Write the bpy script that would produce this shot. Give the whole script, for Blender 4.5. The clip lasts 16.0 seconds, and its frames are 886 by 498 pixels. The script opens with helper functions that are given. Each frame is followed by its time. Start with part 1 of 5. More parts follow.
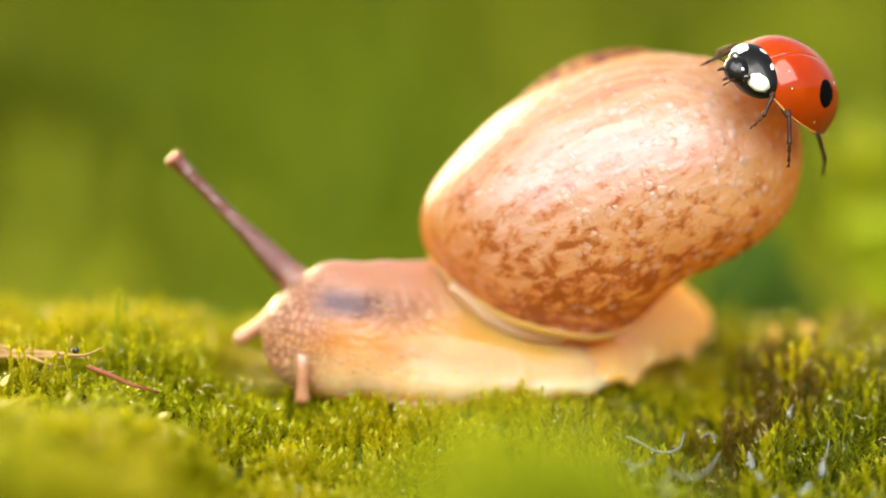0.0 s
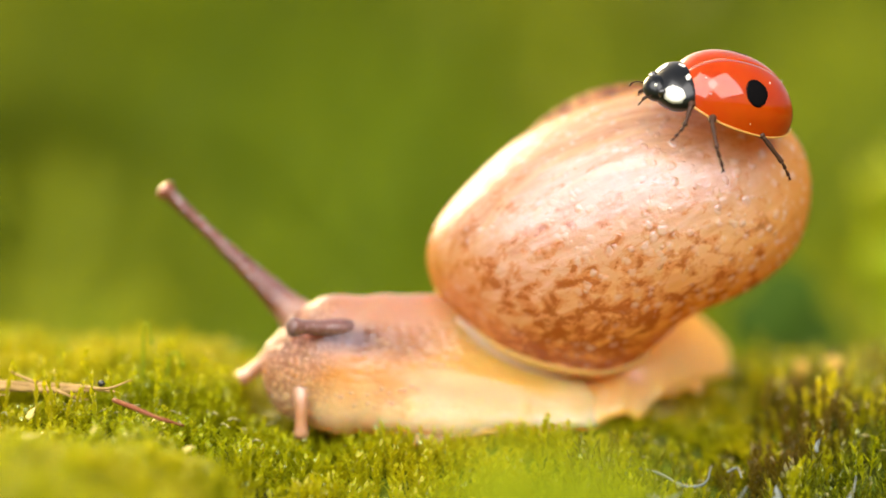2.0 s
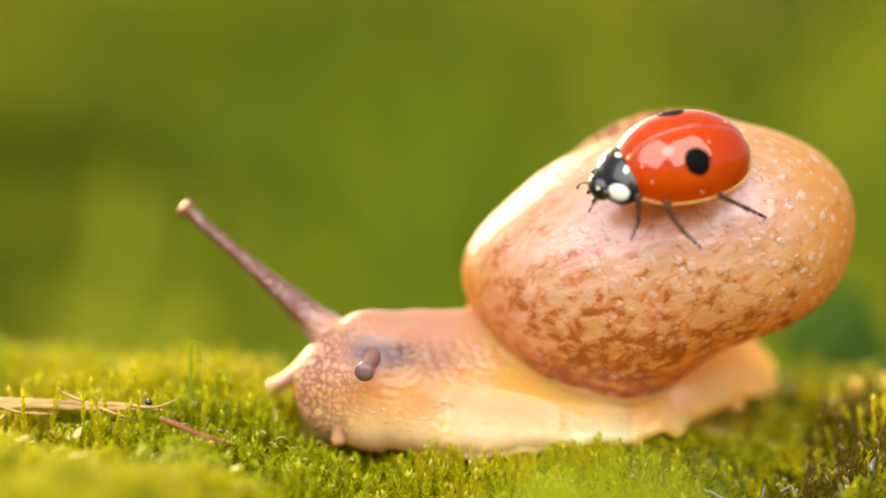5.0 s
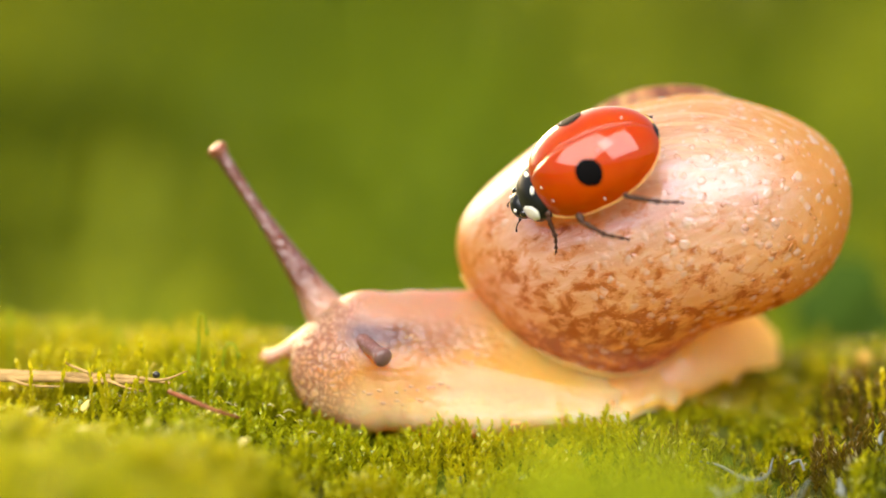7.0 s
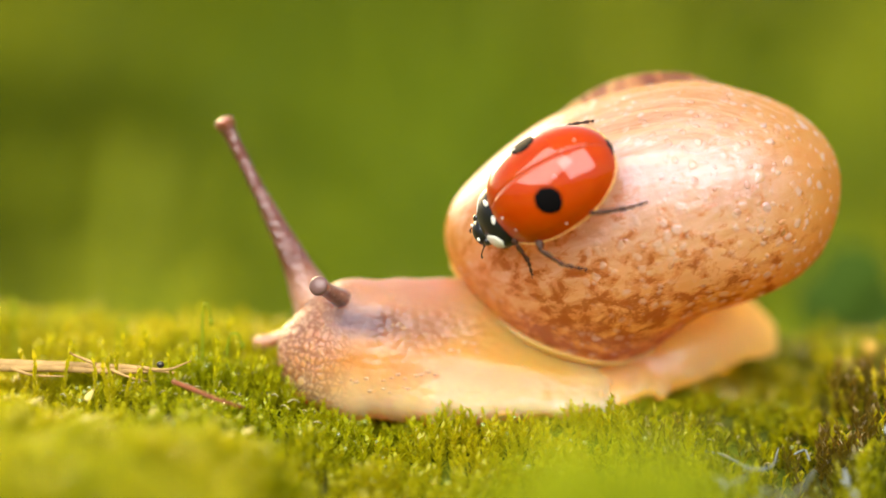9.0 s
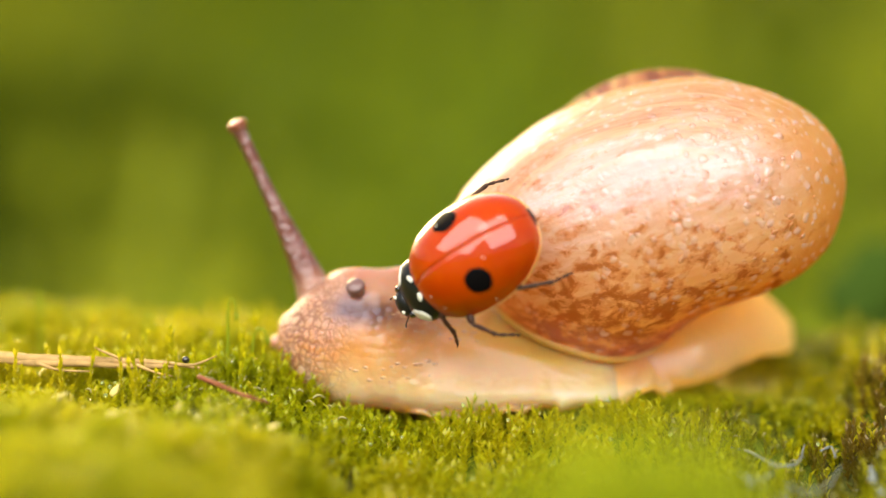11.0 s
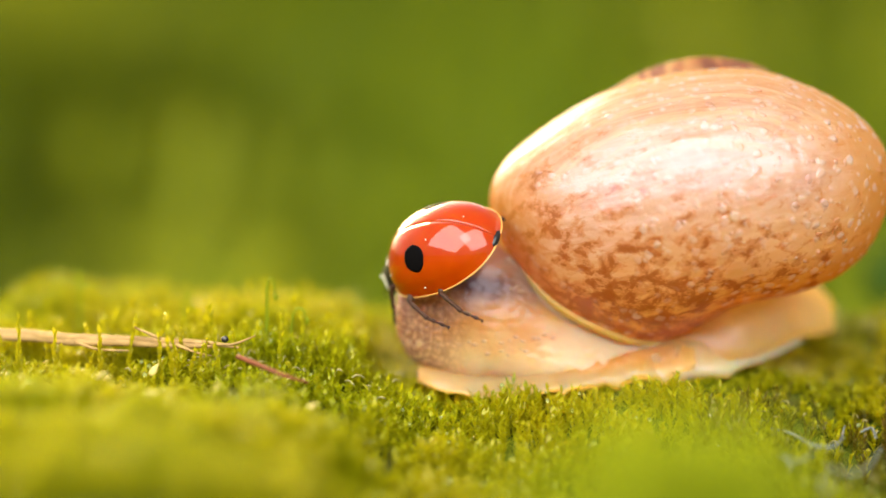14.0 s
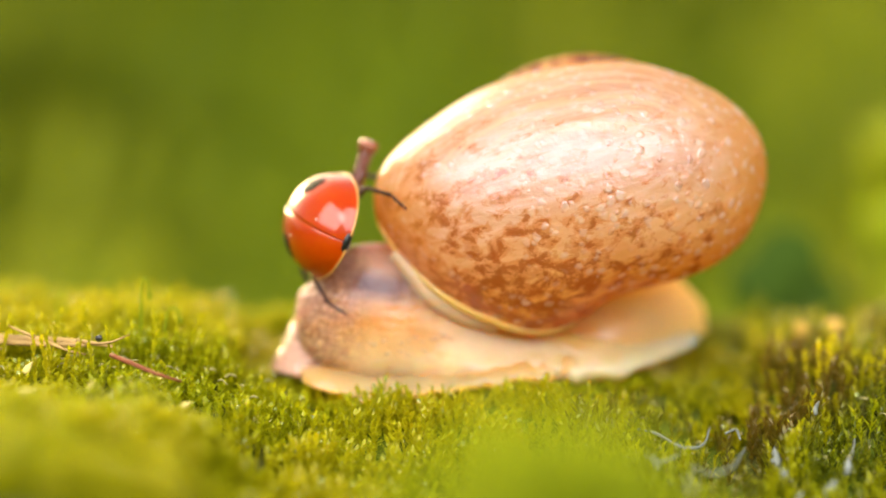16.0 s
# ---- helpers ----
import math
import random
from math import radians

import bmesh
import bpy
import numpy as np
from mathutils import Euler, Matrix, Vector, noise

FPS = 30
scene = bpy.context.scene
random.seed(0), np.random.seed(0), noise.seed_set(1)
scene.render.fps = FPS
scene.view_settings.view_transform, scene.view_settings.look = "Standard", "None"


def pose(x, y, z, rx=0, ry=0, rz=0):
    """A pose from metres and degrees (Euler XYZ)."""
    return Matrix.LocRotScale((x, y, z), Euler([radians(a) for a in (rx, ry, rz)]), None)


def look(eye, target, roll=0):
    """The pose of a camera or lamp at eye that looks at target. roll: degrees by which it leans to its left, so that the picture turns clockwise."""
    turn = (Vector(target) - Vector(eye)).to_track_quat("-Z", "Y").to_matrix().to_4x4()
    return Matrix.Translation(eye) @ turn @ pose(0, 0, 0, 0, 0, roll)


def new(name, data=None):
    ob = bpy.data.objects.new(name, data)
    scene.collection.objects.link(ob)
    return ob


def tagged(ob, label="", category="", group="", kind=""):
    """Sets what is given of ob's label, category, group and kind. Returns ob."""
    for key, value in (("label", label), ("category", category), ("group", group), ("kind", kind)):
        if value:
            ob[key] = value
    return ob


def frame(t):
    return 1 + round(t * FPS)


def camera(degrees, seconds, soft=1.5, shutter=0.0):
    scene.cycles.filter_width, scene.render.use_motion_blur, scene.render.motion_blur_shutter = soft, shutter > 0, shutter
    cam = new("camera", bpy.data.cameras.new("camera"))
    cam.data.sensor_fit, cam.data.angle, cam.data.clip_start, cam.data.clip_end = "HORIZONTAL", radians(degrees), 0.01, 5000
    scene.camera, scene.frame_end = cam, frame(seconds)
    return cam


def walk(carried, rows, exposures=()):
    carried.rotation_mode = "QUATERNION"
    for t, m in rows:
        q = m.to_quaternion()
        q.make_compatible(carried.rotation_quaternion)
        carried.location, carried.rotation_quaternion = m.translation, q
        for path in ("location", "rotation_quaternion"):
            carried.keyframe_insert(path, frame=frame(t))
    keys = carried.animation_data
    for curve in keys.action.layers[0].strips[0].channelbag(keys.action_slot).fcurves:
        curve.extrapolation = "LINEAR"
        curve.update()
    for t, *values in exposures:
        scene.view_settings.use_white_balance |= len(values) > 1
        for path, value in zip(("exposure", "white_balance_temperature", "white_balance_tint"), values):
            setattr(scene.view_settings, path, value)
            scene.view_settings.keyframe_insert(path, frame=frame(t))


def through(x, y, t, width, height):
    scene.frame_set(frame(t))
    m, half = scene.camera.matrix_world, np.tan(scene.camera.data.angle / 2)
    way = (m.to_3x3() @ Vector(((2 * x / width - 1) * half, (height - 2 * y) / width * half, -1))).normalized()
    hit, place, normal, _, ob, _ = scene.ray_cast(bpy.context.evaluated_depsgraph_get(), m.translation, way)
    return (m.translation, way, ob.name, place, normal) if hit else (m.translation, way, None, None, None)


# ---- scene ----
MM = 0.001
SPAN = 16.0

cam = camera(20, SPAN, soft=1.5)
cam.data.dof.use_dof = True
cam.data.dof.focus_distance = 0.0711
cam.data.dof.aperture_fstop = 21.0
EXPO = 1.36
walk(cam, [
    (0, pose(0.000000, -0.073384, 0.014673, 82.00, -0.00, 0.00)),
    (0.5, pose(0.000000, -0.073376, 0.014673, 82.10, 0.04, 0.19)),
    (1, pose(0.000000, -0.073351, 0.014673, 82.23, 0.07, 0.33)),
    (1.5, pose(0.000000, -0.073272, 0.014673, 82.45, 0.03, 0.45)),
    (2, pose(0.000000, -0.073291, 0.014673, 82.75, 0.04, 0.59)),
    (2.5, pose(0.000000, -0.073124, 0.014673, 82.98, 0.10, 0.76)),
    (3, pose(0.000000, -0.072901, 0.014673, 83.17, 0.06, 1.01)),
    (3.5, pose(0.000000, -0.072749, 0.014673, 83.18, 0.12, 1.26)),
    (4, pose(0.000000, -0.072712, 0.014673, 83.19, 0.23, 1.44)),
    (6.5, pose(0.000000, -0.072427, 0.014673, 82.61, 0.26, 1.88)),
    (7, pose(0.000000, -0.072483, 0.014673, 82.44, 0.29, 1.89)),
    (7.5, pose(0.000000, -0.072495, 0.014673, 82.31, 0.36, 1.88)),
    (8, pose(0.000000, -0.072439, 0.014673, 82.23, 0.33, 1.89)),
    (10.5, pose(0.000000, -0.072246, 0.014673, 82.13, 0.32, 2.39)),
    (11, pose(0.000000, -0.072245, 0.014673, 82.08, 0.30, 2.59)),
    (11.5, pose(0.000000, -0.072193, 0.014673, 82.11, 0.32, 2.76)),
    (12, pose(0.000000, -0.072244, 0.014673, 82.05, 0.28, 2.90)),
    (12.5, pose(0.000000, -0.072284, 0.014673, 81.95, 0.22, 3.03)),
    (13, pose(0.000000, -0.072248, 0.014673, 81.84, 0.37, 3.18)),
    (13.5, pose(0.000000, -0.072176, 0.014673, 81.77, 0.37, 3.34)),
    (14, pose(0.000000, -0.072107, 0.014673, 81.61, 0.36, 3.49)),
    (14.5, pose(0.000000, -0.072157, 0.014673, 81.60, 0.27, 3.27)),
    (15, pose(0.000000, -0.072165, 0.014673, 81.62, 0.14, 2.64)),
    (15.5, pose(0.000000, -0.072872, 0.014673, 81.71, -0.19, 1.61)),
    (16, pose(0.000000, -0.072990, 0.014673, 81.76, -0.56, 0.67)),
], exposures=[(0, EXPO), (SPAN, EXPO)])

# ---- light: a warm hazy sun low behind, two added cool soft area lamps above and in front ----
SUN_TO = Vector((-0.40, 0.86, 0.30)).normalized()
world = bpy.data.worlds.new("hazy_sky")
scene.world = world
world.use_nodes = True
wt = world.node_tree
sky = wt.nodes.new("ShaderNodeTexSky")
sky.sky_type = "NISHITA"
sky.sun_disc = False
sky.sun_elevation = math.asin(SUN_TO.z)
sky.sun_rotation = math.atan2(SUN_TO.x, SUN_TO.y)
sky.dust_density = 4.0
wt.links.new(sky.outputs[0], wt.nodes["Background"].inputs[0])
wt.nodes["Background"].inputs[1].default_value = 0.05
sun_data = bpy.data.lights.new("sun", "SUN")
sun_data.energy = 1.7
sun_data.angle = radians(24)
sun_data.color = (1.0, 0.75, 0.35)
sun = new("sun", sun_data)
sun.matrix_world = look(SUN_TO, (0, 0, 0))


def front_lamp(azimuth, elevation, lean, width, tall, watts, away=0.5):
    """A soft area lamp added out of view; the wing cases and the shell mirror it. Azimuth from straight ahead of the
    things' front, to the right.
    """
    data = bpy.data.lights.new("soft_front_lamp", "AREA")
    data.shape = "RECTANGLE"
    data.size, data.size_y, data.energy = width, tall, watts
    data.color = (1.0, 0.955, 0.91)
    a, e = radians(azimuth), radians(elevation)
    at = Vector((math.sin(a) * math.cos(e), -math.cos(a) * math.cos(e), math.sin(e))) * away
    new("soft_front_lamp", data).matrix_world = look(at, (0, 0, 0.004), lean)


front_lamp(-37, 43, -18, 0.50, 0.46, 1.90)
front_lamp(24, 43, 18, 0.42, 0.46, 1.60)


# ---- materials ----
def node_mat(name):
    m = bpy.data.materials.new(name)
    m.use_nodes = True
    nt = m.node_tree
    return m, nt, nt.nodes["Principled BSDF"]


def link(nt, a, b):
    nt.links.new(a, b)


def mm_coords(nt, scale=(1, 1, 1)):
    """Object coordinates in millimetres."""
    tc = nt.nodes.new("ShaderNodeTexCoord")
    mp = nt.nodes.new("ShaderNodeMapping")
    mp.inputs["Scale"].default_value = [1000 * s for s in scale]
    link(nt, tc.outputs["Object"], mp.inputs["Vector"])
    return mp.outputs[0]


def noise_fac(nt, vec, scale, detail=4, rough=0.55, dist=0.0):
    n = nt.nodes.new("ShaderNodeTexNoise")
    n.inputs["Scale"].default_value = scale
    n.inputs["Detail"].default_value = detail
    n.inputs["Roughness"].default_value = rough
    n.inputs["Distortion"].default_value = dist
    link(nt, vec, n.inputs["Vector"])
    return n.outputs[0]


def voronoi(nt, vec, scale, out="Distance"):
    n = nt.nodes.new("ShaderNodeTexVoronoi")
    n.inputs["Scale"].default_value = scale
    link(nt, vec, n.inputs["Vector"])
    return n.outputs[out]


def ramp(nt, fac, *stops):
    """Stops (place, colour or grey)."""
    r = nt.nodes.new("ShaderNodeValToRGB")
    els = r.color_ramp.elements
    while len(els) < len(stops):
        els.new(0.5)
    for e, (p, c) in zip(els, stops):
        e.position = p
        e.color = (*c, 1) if isinstance(c, tuple) else (c, c, c, 1)
    link(nt, fac, r.inputs[0])
    return r.outputs[0]


def mixed(nt, fac, a, b, how="MIX"):
    """Mix two colours (sockets or triples)."""
    n = nt.nodes.new("ShaderNodeMix")
    n.data_type = "RGBA"
    n.blend_type = how
    for value, socket in ((fac, n.inputs[0]), (a, n.inputs[6]), (b, n.inputs[7])):
        if isinstance(value, bpy.types.NodeSocket):
            link(nt, value, socket)
        elif isinstance(value, tuple):
            socket.default_value = (*value, 1)
        else:
            socket.default_value = value
    return n.outputs[2]


def maths(nt, how, a, b=0.0):
    n = nt.nodes.new("ShaderNodeMath")
    n.operation = how
    for value, socket in ((a, n.inputs[0]), (b, n.inputs[1])):
        if isinstance(value, bpy.types.NodeSocket):
            link(nt, value, socket)
        else:
            socket.default_value = value
    return n.outputs[0]


def axis_of(nt, vec, axis):
    n = nt.nodes.new("ShaderNodeSeparateXYZ")
    link(nt, vec, n.inputs[0])
    return n.outputs[axis]


def bumped(nt, bsdf, height, depth, strength=1.0):
    """depth in mm."""
    b = nt.nodes.new("ShaderNodeBump")
    b.inputs["Strength"].default_value = strength
    b.inputs["Distance"].default_value = depth * MM
    link(nt, height, b.inputs["Height"])
    link(nt, b.outputs[0], bsdf.inputs["Normal"])
    return b.outputs[0]


def subsurface(bsdf, weight, radius_mm, scale=1.0):
    bsdf.inputs["Subsurface Weight"].default_value = weight
    bsdf.inputs["Subsurface Radius"].default_value = [r * MM for r in radius_mm]
    bsdf.inputs["Subsurface Scale"].default_value = scale


def glowing_through(nt, b, col, weight, tint=(1, 1, 1), gloss=0.0, ior=1.5, normal=None, most=0.09, sheen=(0.82, 0.84, 1.0)):
    """Let light pass through the skin of the thing; over it, where asked for, a wet or polished gloss of that roughness."""
    tr = nt.nodes.new("ShaderNodeBsdfTranslucent")
    link(nt, mixed(nt, 1.0, col, tint, "MULTIPLY"), tr.inputs[0])
    mx = nt.nodes.new("ShaderNodeMixShader")
    mx.inputs[0].default_value = weight
    link(nt, b.outputs[0], mx.inputs[1])
    link(nt, tr.outputs[0], mx.inputs[2])
    out = mx.outputs[0]
    if gloss:
        fr = nt.nodes.new("ShaderNodeFresnel")
        fr.inputs["IOR"].default_value = ior
        gl = nt.nodes.new("ShaderNodeBsdfGlossy")
        gl.inputs["Roughness"].default_value = gloss
        gl.inputs["Color"].default_value = (*sheen, 1)
        if normal:
            link(nt, normal, gl.inputs["Normal"])
            link(nt, normal, fr.inputs["Normal"])
        top = nt.nodes.new("ShaderNodeMixShader")
        link(nt, maths(nt, "MINIMUM", fr.outputs[0], most), top.inputs[0])
        link(nt, out, top.inputs[1])
        link(nt, gl.outputs[0], top.inputs[2])
        out = top.outputs[0]
    link(nt, out, nt.nodes["Material Output"].inputs[0])


def plain(name, colour, rough=0.5, coat=0.0, spec=0.5, vary=0.25, scale=3.0):
    m, nt, b = node_mat(name)
    vec = mm_coords(nt)
    f = noise_fac(nt, vec, scale)
    dark = tuple(c * (1 - vary) for c in colour)
    light = tuple(min(1, c * (1 + vary)) for c in colour)
    link(nt, mixed(nt, f, dark, light), b.inputs["Base Color"])
    b.inputs["Roughness"].default_value = rough
    b.inputs["Coat Weight"].default_value = coat
    b.inputs["Coat Roughness"].default_value = 0.08
    b.inputs["Specular IOR Level"].default_value = spec
    bumped(nt, b, noise_fac(nt, vec, scale * 6), 0.01, 0.4)
    return m


def leaf_mat(name, a, b_col, c, rough=0.45, trans=0.5, spec=0.35, patch_scale=0.16, depth=1.0):
    """Thin leaf: diffuse, light passing through it, a wet gloss; each leaf its own tint."""
    m, nt, b = node_mat(name)
    geo = nt.nodes.new("ShaderNodeNewGeometry")
    vec = mm_coords(nt)
    patch = noise_fac(nt, mm_coords(nt, (1, depth, 1)), patch_scale, 3)
    isl = geo.outputs["Random Per Island"]
    col = mixed(nt, isl, a, b_col)
    col = mixed(nt, ramp(nt, patch, (0.42, 0.0), (0.66, 1.0)), col, c)
    link(nt, col, b.inputs["Base Color"])
    b.inputs["Roughness"].default_value = rough
    b.inputs["Specular IOR Level"].default_value = spec
    glowing_through(nt, b, col, trans, (1.35, 1.25, 0.55))
    return m


def shell_mat():
    m, nt, b = node_mat("snail_shell")
    vec = mm_coords(nt)
    x, y, z = (axis_of(nt, vec, k) for k in range(3))
    streak = noise_fac(nt, mm_coords(nt, (0.22, 1.3, 1.3)), 1.6, 5, 0.6, 0.5)
    # fleck field runs oblique to the whorl
    fl = nt.nodes.new("ShaderNodeMapping")
    fl.inputs["Rotation"].default_value = (0, 0, radians(-40))
    fl.inputs["Scale"].default_value = (0.85, 1.2, 1.0)
    link(nt, vec, fl.inputs["Vector"])
    fleck = noise_fac(nt, fl.outputs[0], 1.9, 4, 0.6, 0.35)
    # flecks crowd towards the lip and the underside
    lean = maths(nt, "ADD", maths(nt, "MULTIPLY", x, -0.016), maths(nt, "MULTIPLY", y, -0.036))
    fleck = maths(nt, "ADD", fleck, lean)
    col = ramp(nt, streak, (0.34, (0.63, 0.37, 0.21)), (0.50, (0.71, 0.49, 0.325)), (0.66, (0.78, 0.61, 0.47)))
    # golden glow of the underside and amber glow of the flanks, put into the colour
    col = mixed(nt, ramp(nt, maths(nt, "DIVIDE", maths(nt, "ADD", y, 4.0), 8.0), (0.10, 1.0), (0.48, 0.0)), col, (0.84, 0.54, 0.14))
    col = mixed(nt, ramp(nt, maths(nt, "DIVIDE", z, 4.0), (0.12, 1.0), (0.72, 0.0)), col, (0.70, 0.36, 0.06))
    col = mixed(nt, ramp(nt, fleck, (0.51, 0.0), (0.57, 0.55), (0.64, 0.7)), col, (0.60, 0.25, 0.055))
    col = mixed(nt, ramp(nt, fleck, (0.60, 0.0), (0.66, 0.65), (0.75, 0.85)), col, (0.36, 0.11, 0.016))
    # amber glow at both tips of the shell, painted as colour too
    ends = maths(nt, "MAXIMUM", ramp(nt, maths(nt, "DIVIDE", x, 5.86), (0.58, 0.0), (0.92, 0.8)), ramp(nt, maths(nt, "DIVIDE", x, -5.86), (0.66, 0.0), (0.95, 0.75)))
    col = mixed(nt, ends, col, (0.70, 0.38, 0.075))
    # rim light along the upper edge, painted into the shell colour
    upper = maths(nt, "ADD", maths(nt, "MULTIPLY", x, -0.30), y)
    rim_light = maths(nt, "MULTIPLY", ramp(nt, maths(nt, "DIVIDE", z, 4.0), (0.08, 1.0), (0.24, 0.0)), ramp(nt, maths(nt, "DIVIDE", upper, 6.0), (0.52, 0.0), (0.64, 1.0)))
    col = mixed(nt, maths(nt, "MULTIPLY", rim_light, 0.3), col, (0.817, 0.602, 0.2064))
    # pale blisters
    warp = nt.nodes.new("ShaderNodeTexNoise")
    warp.inputs["Scale"].default_value = 2.2
    link(nt, vec, warp.inputs["Vector"])
    bent = nt.nodes.new("ShaderNodeVectorMath")
    bent.operation = "MULTIPLY_ADD"
    bent.inputs[1].default_value = (0.3, 0.3, 0.3)
    link(nt, warp.outputs["Color"], bent.inputs[0])
    link(nt, vec, bent.inputs[2])
    vor = nt.nodes.new("ShaderNodeTexVoronoi")
    vor.inputs["Scale"].default_value = 3.1
    link(nt, bent.outputs[0], vor.inputs["Vector"])
    size = axis_of(nt, vor.outputs["Color"], 0)
    cell = maths(nt, "SUBTRACT", vor.outputs["Distance"], maths(nt, "MULTIPLY", size, 0.42))
    where = maths(nt, "ADD", noise_fac(nt, vec, 0.5, 2), maths(nt, "MULTIPLY", x, 0.035))
    dots = maths(nt, "MULTIPLY", ramp(nt, maths(nt, "ADD", cell, 0.2), (0.08, 1.0), (0.36, 0.0)), ramp(nt, where, (0.40, 0.0), (0.56, 0.85)))
    # growth lines sweep along the upper side
    lines = noise_fac(nt, mm_coords(nt, (0.12, 0.22, 2.6)), 1.5, 3, 0.6)
    lines = maths(nt, "MULTIPLY", ramp(nt, lines, (0.50, 0.0), (0.60, 0.55)), ramp(nt, maths(nt, "DIVIDE", y, 3.7), (0.15, 0.0), (0.5, 1.0)))
    col = mixed(nt, lines, col, (0.84, 0.62, 0.36))
    col = mixed(nt, dots, col, (0.76, 0.64, 0.50))
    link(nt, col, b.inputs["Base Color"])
    subsurface(b, 0.3, (1.6, 0.8, 0.35))
    link(nt, ramp(nt, noise_fac(nt, vec, 3.0), (0.3, 0.24), (0.7, 0.42)), b.inputs["Roughness"])
    b.inputs["Specular IOR Level"].default_value = 0.0
    rough = maths(nt, "ADD", maths(nt, "MULTIPLY", streak, 0.4), maths(nt, "MULTIPLY", noise_fac(nt, vec, 2.6, 5, 0.65), 0.5))
    pits = maths(nt, "MULTIPLY", noise_fac(nt, vec, 9.0, 3, 0.6), ramp(nt, where, (0.40, 0.1), (0.62, 0.9)))
    rough = maths(nt, "ADD", rough, maths(nt, "ADD", maths(nt, "MULTIPLY", dots, 0.55), maths(nt, "MULTIPLY", pits, 0.12)))
    glowing_through(nt, b, col, 0.54, (1.2, 0.92, 0.6), 0.24, 1.70, bumped(nt, b, rough, 0.10, 0.6), 0.115, (0.74, 0.76, 1.0))
    return m


def spire_mat():
    """Brown bars across the inner whorls on an amber, translucent ground."""
    m, nt, b = node_mat("shell_spire")
    vec = mm_coords(nt)
    bars = noise_fac(nt, mm_coords(nt, (1.5, 0.3, 0.5)), 1.6, 4, 0.6, 0.6)
    x = axis_of(nt, vec, 0)
    bars = maths(nt, "ADD", bars, maths(nt, "MULTIPLY", x, 0.035))
    col = ramp(nt, bars, (0.36, (0.688, 0.473, 0.1892)), (0.50, (0.473, 0.2322, 0.0688)), (0.62, (0.2064, 0.0731, 0.0215)))
    link(nt, col, b.inputs["Base Color"])
    subsurface(b, 0.4, (1.6, 0.7, 0.25))
    b.inputs["Roughness"].default_value = 0.4
    glowing_through(nt, b, col, 0.5, (1.2, 1.05, 0.8), 0.35, 1.5, bumped(nt, b, bars, 0.08, 0.5))
    return m


